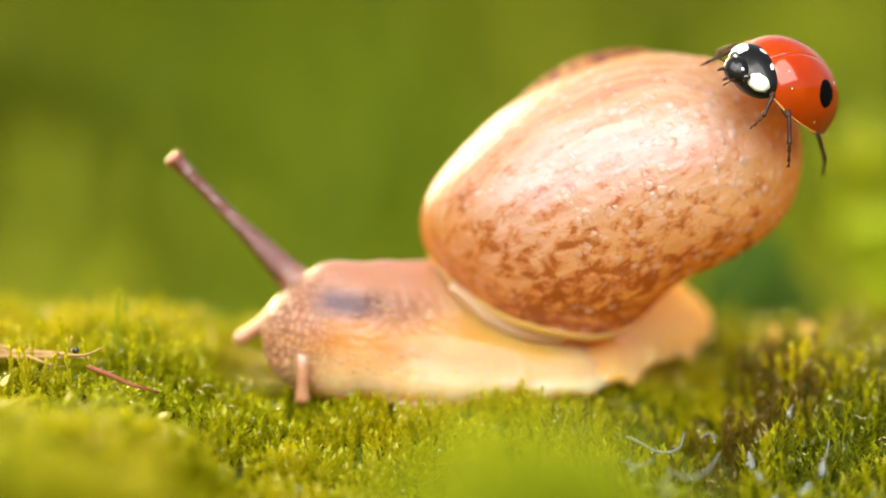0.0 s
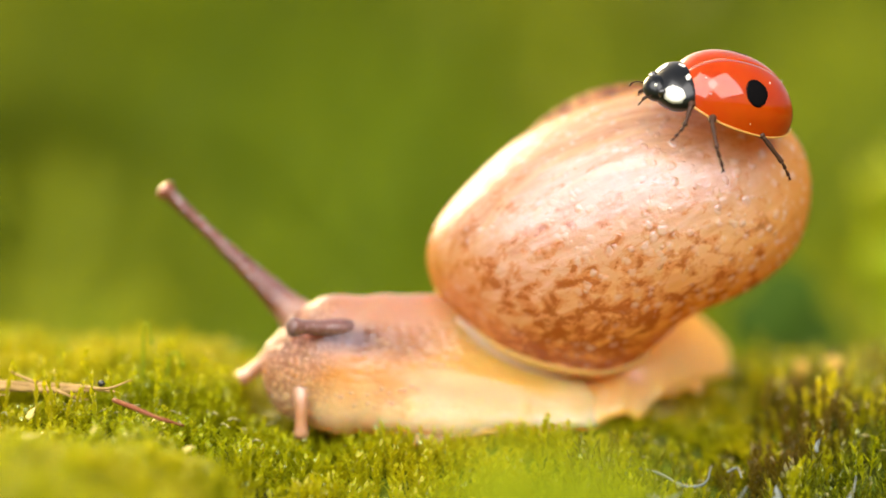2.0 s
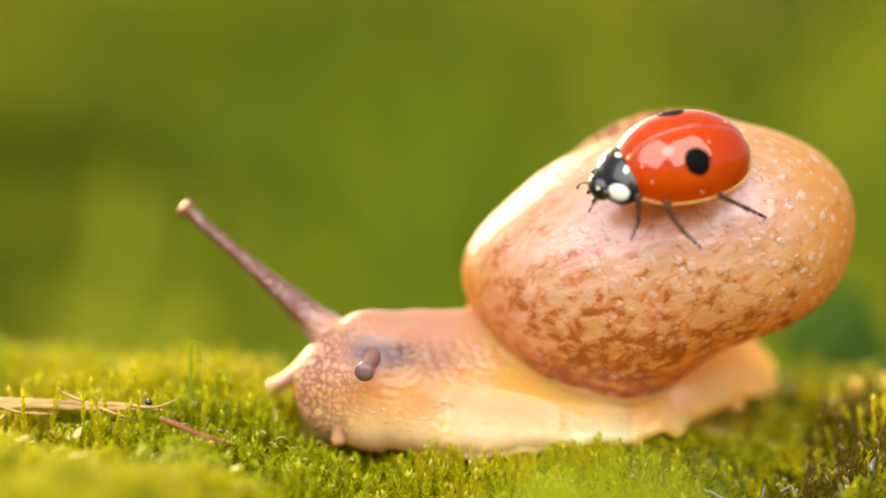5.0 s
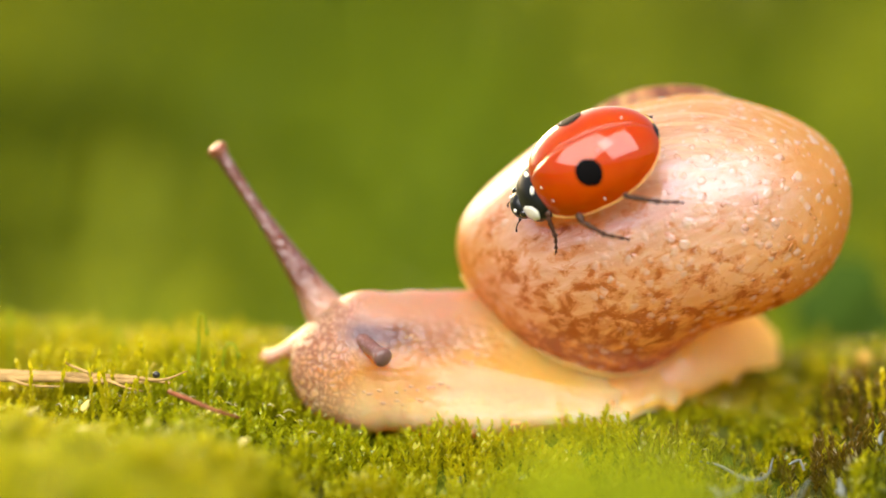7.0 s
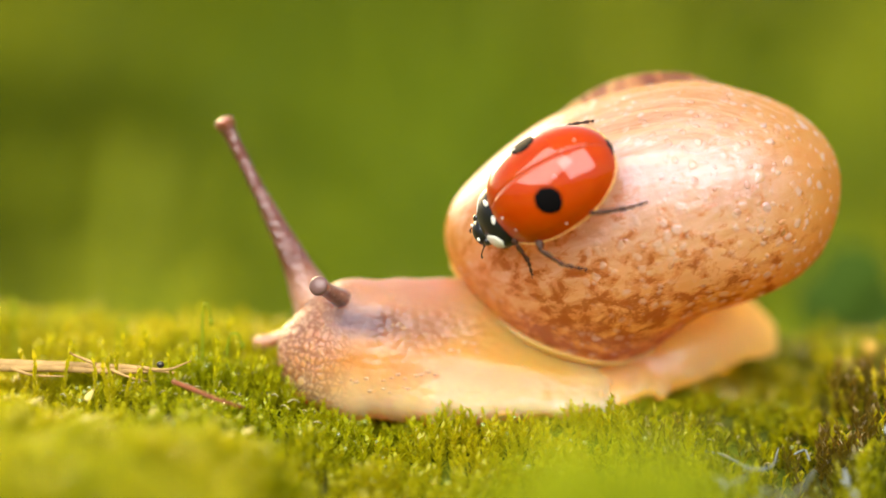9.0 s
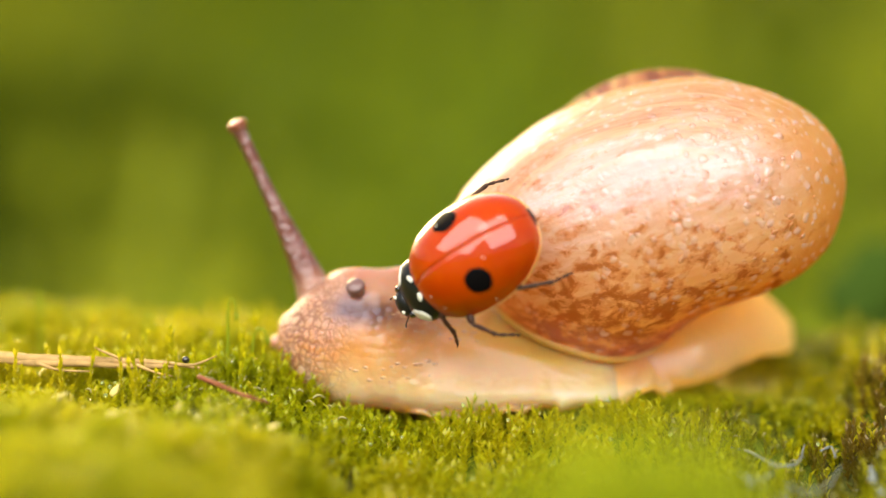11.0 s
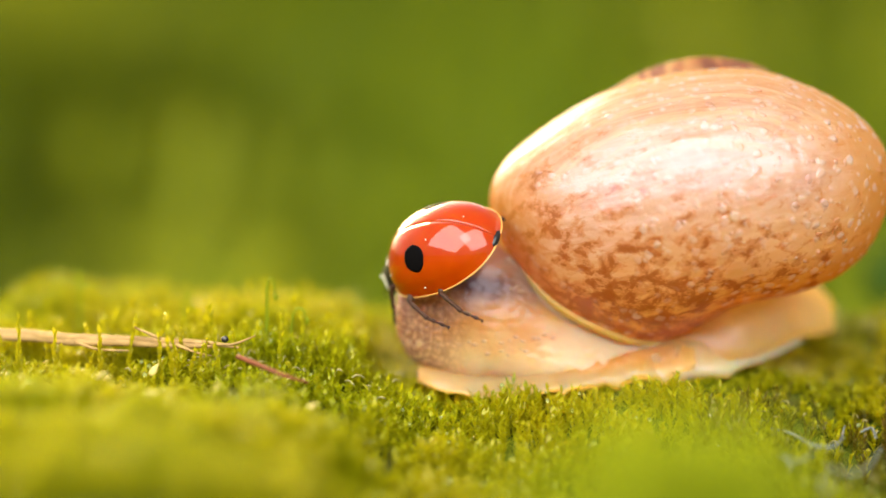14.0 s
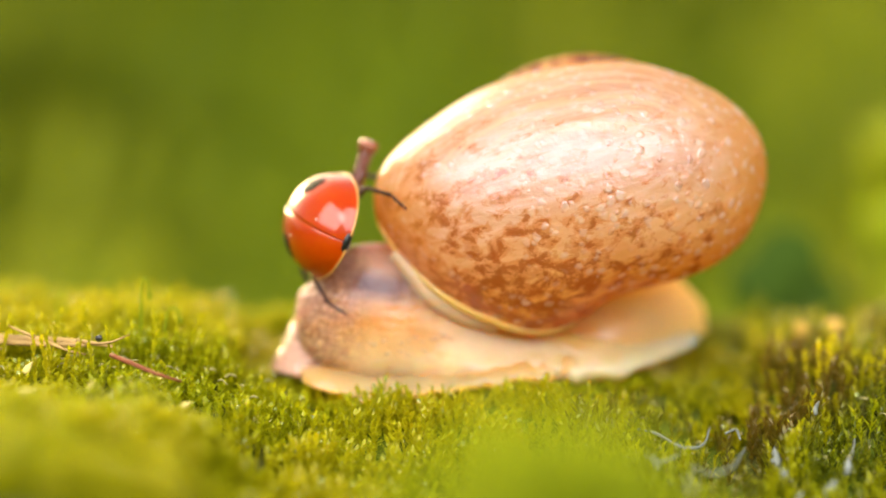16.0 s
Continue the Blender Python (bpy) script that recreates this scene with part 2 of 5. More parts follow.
def skin_mat(name, through=0.3, tint=(1.35, 1.12, 0.8)):
    m, nt, b = node_mat(name)
    vec = mm_coords(nt)
    x, z = axis_of(nt, vec, 0), axis_of(nt, vec, 2)
    wob = maths(nt, "MULTIPLY", noise_fac(nt, vec, 1.2, 4), 0.9)
    height = maths(nt, "DIVIDE", maths(nt, "ADD", z, wob), 4.6)
    col = ramp(nt, height, (0.08, (0.7544, 0.5986, 0.3608)), (0.32, (0.7216, 0.4756, 0.205)), (0.50, (0.6314, 0.3116, 0.0738)), (0.66, (0.51, 0.272, 0.142)), (0.92, (0.46, 0.248, 0.158)))
    # the foot behind is paler
    behind = ramp(nt, maths(nt, "DIVIDE", maths(nt, "ADD", maths(nt, "ADD", x, 2.0), maths(nt, "MULTIPLY", z, -0.5)), 6.0), (0.15, 0.0), (0.55, 0.9))
    col = mixed(nt, behind, col, (0.58, 0.37, 0.10))
    # amber under the shell: the shade and glow there put into the colour
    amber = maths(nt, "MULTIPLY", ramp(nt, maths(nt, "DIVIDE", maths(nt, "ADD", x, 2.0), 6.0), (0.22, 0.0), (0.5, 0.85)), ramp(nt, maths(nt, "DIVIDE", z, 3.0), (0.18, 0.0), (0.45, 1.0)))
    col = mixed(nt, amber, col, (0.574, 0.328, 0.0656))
    col = mixed(nt, ramp(nt, maths(nt, "DIVIDE", x, 8.0), (0.36, 0.0), (0.78, 0.95)), col, (0.69, 0.60, 0.36))
    # whitish sole edge behind the neck
    sole = maths(nt, "MULTIPLY", ramp(nt, maths(nt, "ADD", z, maths(nt, "MULTIPLY", wob, 0.7)), (0.75, 0.6), (1.5, 0.0)), ramp(nt, maths(nt, "DIVIDE", maths(nt, "ADD", x, 2.0), 4.0), (0.2, 0.0), (0.7, 1.0)))
    col = mixed(nt, sole, col, (0.74, 0.62, 0.41))
    # brown net on the face
    face = ramp(nt, maths(nt, "DIVIDE", maths(nt, "ADD", maths(nt, "ADD", x, 6.0), maths(nt, "MULTIPLY", z, -0.12)), 4.0), (0.28, 1.0), (0.72, 0.0))
    ed = nt.nodes.new("ShaderNodeTexVoronoi")
    ed.feature = "DISTANCE_TO_EDGE"
    ed.inputs["Scale"].default_value = 5.6
    sway = nt.nodes.new("ShaderNodeTexNoise")
    sway.inputs["Scale"].default_value = 3.0
    link(nt, vec, sway.inputs["Vector"])
    bent = nt.nodes.new("ShaderNodeVectorMath")
    bent.operation = "MULTIPLY_ADD"
    bent.inputs[1].default_value = (0.25, 0.25, 0.25)
    link(nt, sway.outputs["Color"], bent.inputs[0])
    link(nt, mm_coords(nt, (0.9, 1, 0.75)), bent.inputs[2])
    link(nt, bent.outputs[0], ed.inputs["Vector"])
    edge = ed.outputs["Distance"]
    net = ramp(nt, edge, (0.04, 1.0), (0.20, 0.0))
    col = mixed(nt, maths(nt, "MULTIPLY", face, 0.4), col, (0.66, 0.40, 0.27))
    col = mixed(nt, maths(nt, "MULTIPLY", net, maths(nt, "MULTIPLY", face, 0.85)), col, (0.19, 0.062, 0.022))
    # dark muscle band that shows through the flank
    off = maths(nt, "ABSOLUTE", maths(nt, "ADD", maths(nt, "ADD", z, -2.75), maths(nt, "ADD", maths(nt, "MULTIPLY", x, 0.12), maths(nt, "MULTIPLY", wob, 0.4))))
    band = maths(nt, "MULTIPLY", ramp(nt, off, (0.12, 1.0), (0.55, 0.0)), ramp(nt, maths(nt, "DIVIDE", maths(nt, "ADD", x, 5.0), 8.0), (0.13, 0.0), (0.21, 1.0), (0.34, 0.9), (0.42, 0.4), (0.62, 0.0)))
    col = mixed(nt, maths(nt, "MULTIPLY", band, 0.95), col, (0.115, 0.050, 0.048))
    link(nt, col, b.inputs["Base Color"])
    subsurface(b, 1.0, (1.8, 0.95, 0.42))
    b.inputs["Roughness"].default_value = 0.4
    b.inputs["Specular IOR Level"].default_value = 0.1
    warts = voronoi(nt, mm_coords(nt, (0.75, 1, 1.1)), 4.4)
    cover = maths(nt, "MULTIPLY", ramp(nt, noise_fac(nt, vec, 0.8, 2), (0.36, 0.25), (0.55, 1.0)), ramp(nt, maths(nt, "DIVIDE", z, 4.0), (0.12, 0.1), (0.20, 0.5), (0.34, 0.15), (0.50, 0.5), (0.60, 1.0), (0.74, 1.0), (0.84, 0.2)))
    hgt = maths(nt, "ADD", maths(nt, "MULTIPLY", maths(nt, "MULTIPLY", warts, cover), -1.0), maths(nt, "MULTIPLY", noise_fac(nt, vec, 1.6, 3), 0.2))
    hgt = maths(nt, "ADD", hgt, maths(nt, "MULTIPLY", maths(nt, "MULTIPLY", ramp(nt, edge, (0.0, 0.0), (0.25, 1.0)), face), 0.5))
    glowing_through(nt, b, col, through, tint, 0.26, 1.45, bumped(nt, b, hgt, 0.085, 0.8))
    return m


def stalk_mat(name, length, shaft=(0.125, 0.032, 0.018), root=(0.44, 0.23, 0.14)):
    m, nt, b = node_mat(name)
    vec = mm_coords(nt)
    z = axis_of(nt, vec, 2)
    col = ramp(nt, maths(nt, "DIVIDE", z, length), (0.05, root), (0.24, shaft), (0.75, shaft), (0.93, shaft), (1.0, (0.30, 0.085, 0.025)))
    spots = ramp(nt, voronoi(nt, vec, 7.0), (0.08, 0.25), (0.4, 0.0))
    col = mixed(nt, spots, col, (0.60, 0.42, 0.42))
    link(nt, col, b.inputs["Base Color"])
    subsurface(b, 0.35, (0.4, 0.18, 0.1))
    b.inputs["Roughness"].default_value = 0.3
    b.inputs["Coat Weight"].default_value = 0.8
    b.inputs["Coat Roughness"].default_value = 0.12
    wet = bumped(nt, b, voronoi(nt, vec, 7.0), 0.07 if length > 4 else 0.008, 0.9)
    link(nt, wet, b.inputs["Coat Normal"])
    return m


def elytra_mat():
    m, nt, b = node_mat("ladybird_red")
    vec = mm_coords(nt)
    f = noise_fac(nt, vec, 0.9, 3)
    col = ramp(nt, f, (0.3, (0.355, 0.029, 0.0)), (0.7, (0.405, 0.045, 0.0)))
    link(nt, col, b.inputs["Base Color"])
    subsurface(b, 0.25, (0.35, 0.06, 0.02))
    b.inputs["Roughness"].default_value = 0.4
    b.inputs["Specular IOR Level"].default_value = 0.05
    b.inputs["Coat Weight"].default_value = 1.0
    b.inputs["Coat Roughness"].default_value = 0.03
    b.inputs["Coat IOR"].default_value = 1.52
    bumped(nt, b, noise_fac(nt, vec, 14, 3), 0.006, 0.35)
    return m


def ground_mat():
    m, nt, b = node_mat("mossy_ground")
    vec = mm_coords(nt)
    big = noise_fac(nt, vec, 0.012, 4, 0.55, 0.6)
    small = noise_fac(nt, vec, 0.5, 5)
    col = ramp(nt, big, (0.36, (0.035, 0.045, 0.004)), (0.47, (0.07, 0.10, 0.006)), (0.58, (0.10, 0.15, 0.008)), (0.70, (0.18, 0.18, 0.01)))
    col = mixed(nt, ramp(nt, small, (0.40, 0.0), (0.62, 0.7)), col, (0.055, 0.038, 0.012))
    link(nt, col, b.inputs["Base Color"])
    b.inputs["Roughness"].default_value = 0.85
    b.inputs["Specular IOR Level"].default_value = 0.1
    bumped(nt, b, small, 0.8, 0.8)
    return m


SHELL = shell_mat()
SPIRE = spire_mat()
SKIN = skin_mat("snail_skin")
# the thin foot lets more light through, tinted up against the shell's shade
FOOT = skin_mat("snail_foot_skin", 0.72, (1.75, 1.65, 1.1))
STALK = stalk_mat("tentacle_skin", 6.2)
STALK_SHORT = stalk_mat("short_tentacle_skin", 2.2, (0.17, 0.075, 0.06), (0.12, 0.06, 0.055))
FEELER = plain("feeler_skin", (0.37, 0.18, 0.09), 0.3, 0.6, 0.5, 0.15, 2.0)
subsurface(FEELER.node_tree.nodes["Principled BSDF"], 0.5, (0.8, 0.4, 0.2))
RED = elytra_mat()
GROUND = ground_mat()
LIP = plain("shell_lip", (0.62, 0.34, 0.065), 0.35, 0.3)
subsurface(LIP.node_tree.nodes["Principled BSDF"], 0.6, (1.2, 0.6, 0.2))
SPOT = plain("wing_spot_black", (0.003, 0.0025, 0.0025), 0.6, 0.0, 0.04, 0.3, 2.0)
BLACK = plain("beetle_black", (0.005, 0.005, 0.005), 0.4, 0.4, 0.3, 0.3, 2.0)
WHITE = plain("beetle_cream", (0.72, 0.69, 0.58), 0.35, 0.3, 0.5, 0.08, 2.0)
LEGS = plain("beetle_leg", (0.05, 0.019, 0.008), 0.5, 0.0, 0.25, 0.7, 5.0)
EYE_SOFT = plain("stalk_bulb", (0.15, 0.08, 0.07), 0.35, 0.2, 0.4, 0.3, 4.0)
EYE = plain("snail_eye", (0.02, 0.014, 0.012), 0.15, 0.8)


def glint_drop_mat():
    m, nt, b = node_mat("glint_drop")
    b.inputs["Base Color"].default_value = (0.75, 0.82, 0.35, 1)
    b.inputs["Roughness"].default_value = 0.03
    b.inputs["Transmission Weight"].default_value = 0.8
    b.inputs["IOR"].default_value = 1.4
    return m


GLINT_DROP = glint_drop_mat()
STRAW = plain("dry_straw", (0.40, 0.25, 0.085), 0.7, 0.0, 0.3, 0.6, 2.6)
BARK = plain("red_brown_twig", (0.22, 0.065, 0.02), 0.6, 0.0, 0.4, 0.4, 1.6)
RIM = plain("golden_rim", (0.58, 0.30, 0.06), 0.4, 0.2)
SEED = plain("black_seed", (0.015, 0.013, 0.012), 0.3, 0.4)
HUSK = plain("withered_husk", (0.30, 0.26, 0.10), 0.6, 0.0, 0.3, 0.4, 3.0)
PALE = plain("pale_fibre", (0.17, 0.185, 0.155), 0.5, 0.1, 0.5, 0.2, 2.0)
YELLOWED = plain("yellowed_leaflet", (0.52, 0.42, 0.11), 0.5, 0.1, 0.4, 0.2, 2.0)
OCHRE = plain("ochre_bract", (0.55, 0.33, 0.04), 0.55)
MOSS = leaf_mat("moss_leaf", (0.24, 0.28, 0.003), (0.49, 0.50, 0.007), (0.48, 0.44, 0.007), rough=0.28, trans=0.55, spec=0.42)
MOSS_DARK = leaf_mat("moss_leaf_dark", (0.055, 0.08, 0.004), (0.31, 0.34, 0.009), (0.16, 0.11, 0.012), rough=0.28, spec=0.42)
TUFT = leaf_mat("moss_leaf_fresh", (0.22, 0.30, 0.014), (0.32, 0.39, 0.022), (0.29, 0.35, 0.018), trans=0.55, spec=0.15)
WART = plain("wet_tubercle", (0.52, 0.30, 0.14), 0.3, 0.3, 0.5, 0.1, 3.0)
MANTLE = plain("mantle_skin", (0.56, 0.34, 0.19), 0.4, 0.2, 0.5, 0.12, 2.0)
subsurface(MANTLE.node_tree.nodes["Principled BSDF"], 0.8, (1.5, 0.8, 0.5))
RIDGE = leaf_mat("moss_shoot_leaf", (0.24, 0.27, 0.005), (0.47, 0.46, 0.008), (0.44, 0.40, 0.008), rough=0.3, trans=0.55, spec=0.4)
MEADOW = leaf_mat("meadow_leaf", (0.136, 0.205, 0.011), (0.220, 0.284, 0.017), (0.074, 0.100, 0.005), trans=0.4, spec=0.06, patch_scale=0.024, depth=0.22)
# lit copy of the meadow leaf, the brightness put into its colour
MEADOW_LIT = leaf_mat("meadow_leaf_lit", (0.205, 0.255, 0.016), (0.265, 0.31, 0.023), (0.15, 0.172, 0.012), trans=0.45, spec=0.06, patch_scale=0.02)
GRASS = leaf_mat("grass_blade", (0.104, 0.166, 0.011), (0.166, 0.230, 0.017), (0.066, 0.076, 0.005), trans=0.45, spec=0.06, patch_scale=0.012, depth=0.4)
SEEDLING = leaf_mat("seedling_leaf", (0.42, 0.52, 0.012), (0.52, 0.60, 0.02), (0.50, 0.50, 0.016))
# dark green that stands for the shade of the gap behind the tail
GAP_DARK = leaf_mat("shaded_gap_green", (0.035, 0.075, 0.002), (0.05, 0.095, 0.003), (0.03, 0.065, 0.002), rough=0.7, trans=0.2, spec=0.15)


# ---- mesh helpers (millimetres in, metres out) ----
def mesh_of(name, verts, faces, material, smooth=True):
    me = bpy.data.meshes.new(name)
    me.from_pydata([tuple(c * MM for c in v) for v in verts], [], faces)
    me.materials.append(material)
    if smooth:
        me.shade_smooth()
    me.update()
    return me


def part(name, geom, material, parent=None, label="", smooth=True):
    """geom: (verts, faces) in millimetres; one mesh object under parent."""
    ob = new(name, mesh_of(name, geom[0], geom[1], material, smooth))
    ob.parent = parent
    return tagged(ob, label) if label else ob


def rings(rows, close=True):
    """Skin a list of equal rings of points; ends closed."""
    n = len(rows[0])
    verts = [p for r in rows for p in r]
    faces = []
    for i in range(len(rows) - 1):
        for j in range(n):
            a, b = i * n + j, i * n + (j + 1) % n
            faces.append((a, b, b + n, a + n))
    if close:
        faces.append(tuple(range(n - 1, -1, -1)))
        faces.append(tuple(range((len(rows) - 1) * n, len(rows) * n)))
    return verts, faces


def joined(*geoms):
    verts, faces = [], []
    for v, f in geoms:
        k = len(verts)
        verts += list(v)
        faces += [tuple(i + k for i in q) for q in f]
    return verts, faces


def moved(geom, m):
    return [tuple(m @ Vector(v)) for v in geom[0]], geom[1]


def smooth_path(points, n):
    """Catmull-Rom through points of any number of components."""
    pts = [np.array(p, float) for p in points]
    pts = [2 * pts[0] - pts[1]] + pts + [2 * pts[-1] - pts[-2]]
    out = []
    for i in range(1, len(pts) - 2):
        for k in range(n):
            t = k / n
            a, b, c, d = pts[i - 1:i + 3]
            out.append(0.5 * (2 * b + (c - a) * t + (2 * a - 5 * b + 4 * c - d) * t * t + (3 * b - a - 3 * c + d) * t ** 3))
    out.append(pts[-2])
    return out


def tube(points, n=4, sides=10, wobble=0.0, seed=1):
    """A tube through (x, y, z, radius) points."""
    path = smooth_path(points, n)
    rnd = random.Random(seed)
    rows = []
    for i, p in enumerate(path):
        a, b = path[max(0, i - 1)], path[min(len(path) - 1, i + 1)]
        d = Vector(b[:3] - a[:3]).normalized()
        side = d.cross(Vector((0.21, 0.31, 0.93)) if abs(d.z) < 0.9 else Vector((1, 0.1, 0))).normalized()
        up = side.cross(d)
        r = max(0.002, p[3])
        rows.append([tuple(Vector(p[:3]) + (side * math.cos(t) + up * math.sin(t)) * r * (1 + rnd.uniform(-wobble, wobble)))
                     for t in [2 * math.pi * k / sides for k in range(sides)]])
    return rings(rows)


def ball(c, r, n=16, m=10):
    """An ellipsoid at c with semi-axes r."""
    rows = []
    for i in range(m + 1):
        a = math.pi * (0.004 + 0.992 * i / m)
        rows.append([(c[0] + r[0] * math.sin(a) * math.cos(b), c[1] + r[1] * math.sin(a) * math.sin(b), c[2] - r[2] * math.cos(a))
                     for b in [2 * math.pi * k / n for k in range(n)]])
    return rings(rows)


def body_loft(sections, n=5, sides=40, bump=0.0, frill=0.0, seed=3, slim=0.0, lean=0.0, start=-3.5):
    """A soft body along x: sections (x, top, bottom, half width, y of its middle); flat-soled below. lean: how far its upper part leans back from the sole, towards the shell."""
    rows = []
    for x, top, bottom, w, y in smooth_path(sections, n):
        row = []
        mid, h = (top + bottom) / 2, max(0.02, (top - bottom) / 2)
        w = max(0.02, w)
        for k in range(sides):
            a = 2 * math.pi * k / sides
            c, s = math.cos(a), math.sin(a)
            e = 0.62 if s < 0 else 1.0
            px = w * math.copysign(abs(c) ** (0.8 if s < 0 else 1.0), c) * (1 - (0.16 + slim * float(ease(-1.5, 1.2, x))) * max(0.0, s) + 0.10 * max(0.0, -s))
            pz = h * math.copysign(abs(s) ** e, s)
            px += lean * float(ease(-3.2, 0.2, x)) * float(ease(-0.75, 0.45, s))
            q = Vector((x * 0.9, y + px * 0.9, (mid + pz) * 0.9))
            d = 1 + bump * noise.noise(q * 1.3 + Vector((seed, 0, 0)))
            fr = frill * float(ease(start, start + 3.0, x)) * max(0.0, -s) ** 0.5 * (noise.noise(Vector((x * 1.5, seed, math.copysign(2, c)))) + 0.35 * noise.noise(Vector((x * 4.5, seed, math.copysign(2, c)))))
            row.append((x, y + px * d + math.copysign(fr, c) * 0.6, mid + pz * d + fr * 0.4))
        rows.append(row)
    return rings(rows)


def big_mesh(name, verts, faces, material, smooth=False):
    """Many like faces at once: numpy arrays in millimetres."""
    me = bpy.data.meshes.new(name)
    nv, nf, k = len(verts), len(faces), faces.shape[1]
    me.vertices.add(nv)
    me.vertices.foreach_set("co", (verts * MM).astype(np.float32).ravel())
    me.loops.add(nf * k)
    me.loops.foreach_set("vertex_index", faces.astype(np.int32).ravel())
    me.polygons.add(nf)
    me.polygons.foreach_set("loop_start", np.arange(0, nf * k, k, dtype=np.int32))
    me.materials.append(material)
    me.update(calc_edges=True)
    if smooth:
        me.shade_smooth()
    return me


# ---- the ground ----
def ease(a, b, v):
    t = np.clip((v - a) / (b - a), 0, 1)
    return t * t * (3 - 2 * t)


def height(x, y):
    """Ground height in mm: a moss bank, higher towards its left end, that falls away behind and in front."""
    x, y = np.asarray(x, float), np.asarray(y, float)
    left = ease(-4, -9.5, x)
    right = ease(7, 11, x)
    front = np.clip(-y, 0, 7)
    z = (1 - left) * (-0.42 * front - 0.10 * np.clip(-7 - y, 0, 60)) + left * (0.35 - 0.06 * np.clip(-6 - y, 0, 60))
    z += left * 0.02 * np.clip(y + 1, 0, 6) - (1 - left) * 0.25 * ease(0.5, 3, y)
    z += 0.7 * ease(6.5, 0, x) * ease(-2, -20, y)
    # hollow sunk to deepen the dark of the snail's shadow
    z -= 1.1 * np.exp(-((x - 7.3) / 1.5) ** 2 - ((y + 2.2) / 2.2) ** 2)
    z += 0.34 * ease(4.5, 6.5, x) * ease(14, 9, y) * ease(-1.0, -2.2, np.minimum(y, 8.5 - x)) * np.sin(2.3 * x + 0.9 * y) * np.sin(1.5 * x - 2.1 * y + 0.7)
    edge = 5.0 + 1.5 * left + 2.5 * right
    z -= 7.0 * ease(0, 16, y - edge) + 7.0 * ease(10, 60, y - edge)
    z += (0.22 * np.sin(x * 0.55 + 1.0) * np.cos(y * 0.45) + 0.12 * np.sin(x * 1.3 + y * 0.9))
    z -= 0.12 * ease(-6, -3, x) * ease(10, 7, x) * ease(-2.4, -1.2, y) * ease(6, 4, y)
    far = ease(60, 200, y)
    z += far * 3.0 * np.sin(x * 0.021 + 0.4) * np.sin(y * 0.017)
    return z


def ground_sheet():
    u = np.linspace(-1, 1, 161)
    xs = 22 * u + 30 * u ** 3 + 60000 * np.sign(u) * np.abs(u) ** 15
    v = np.linspace(-1, 1, 181)
    ys = 4 + 26 * v + 60 * v ** 3 + 60000 * np.sign(v) * np.abs(v) ** 15
    gx, gy = np.meshgrid(xs, ys)
    gz = height(gx, gy)
    verts = np.stack([gx.ravel(), gy.ravel(), gz.ravel()], 1)
    i = np.arange(160)[None, :] + 161 * np.arange(180)[:, None]
    i = i.ravel()
    faces = np.stack([i, i + 1, i + 162, i + 161], 1)
    ob = new("ground", big_mesh("ground", verts, faces, GROUND, True))
    tagged(ob, "dark damp soil ground under green moss, running off into blurred meadow", "ground", kind="structure")


def sprig(rnd, leaves, length, width, spread, curl):
    """One moss shoot of unit height: a thin stem and lance-shaped leaves; quads."""
    v, f = [], []

    def quad(*p):
        k = len(v)
        v.extend(p)
        f.append((k, k + 1, k + 2, k + 3))
    lean = np.array([rnd.uniform(-0.12, 0.12), rnd.uniform(-0.12, 0.12), 1.0])
    for a in (0.4, 1.97):
        d = np.array([math.cos(a), math.sin(a), 0]) * 0.035
        quad(-d, d, lean * 0.95 + d * 0.5, lean * 0.95 - d * 0.5)
    for i in range(leaves):
        h = 0.12 + 0.88 * (i + 1) / leaves
        a = i * 2.4 + rnd.uniform(-0.3, 0.3)
        out = np.array([math.cos(a), math.sin(a), 0.0])
        side = np.array([-math.sin(a), math.cos(a), 0.0])
        rise = spread * (1 - 0.55 * h) + rnd.uniform(-0.08, 0.08)
        ln = length * rnd.uniform(0.75, 1.2) * (1.05 - 0.35 * h)
        base = lean * h * 0.92
        p1 = base + (out * rise + np.array([0, 0, 0.75])) * ln * 0.55
        p2 = base + (out * (rise + curl) + np.array([0, 0, 0.95])) * ln
        w = side * width * rnd.uniform(0.7, 1.15)
        quad(base - w * 0.5, base + w * 0.5, p1 + w, p1 - w)
        quad(p1 - w, p1 + w, p2 + w * 0.08, p2 - w * 0.08)
    return np.array(v), np.array(f)


def scatter(templates, spots, heights, widths, rnd):
    """Copies of the templates at the spots, turned and leaned; one pair of arrays."""
    vs, fs, k = [], [], 0
    for p, h, w in zip(spots, heights, widths):
        v, f = templates[rnd.randrange(len(templates))]
        a = rnd.uniform(0, 6.283)
        c, s = math.cos(a), math.sin(a)
        lx, ly = rnd.gauss(0, 0.14), rnd.gauss(0, 0.14)
        q = np.empty_like(v)
        q[:, 0] = (v[:, 0] * c - v[:, 1] * s) * w + v[:, 2] * h * lx + p[0]
        q[:, 1] = (v[:, 0] * s + v[:, 1] * c) * w + v[:, 2] * h * ly + p[1]
        q[:, 2] = v[:, 2] * h + p[2]
        vs.append(q)
        fs.append(f + k)
        k += len(v)
    return np.concatenate(vs), np.concatenate(fs)


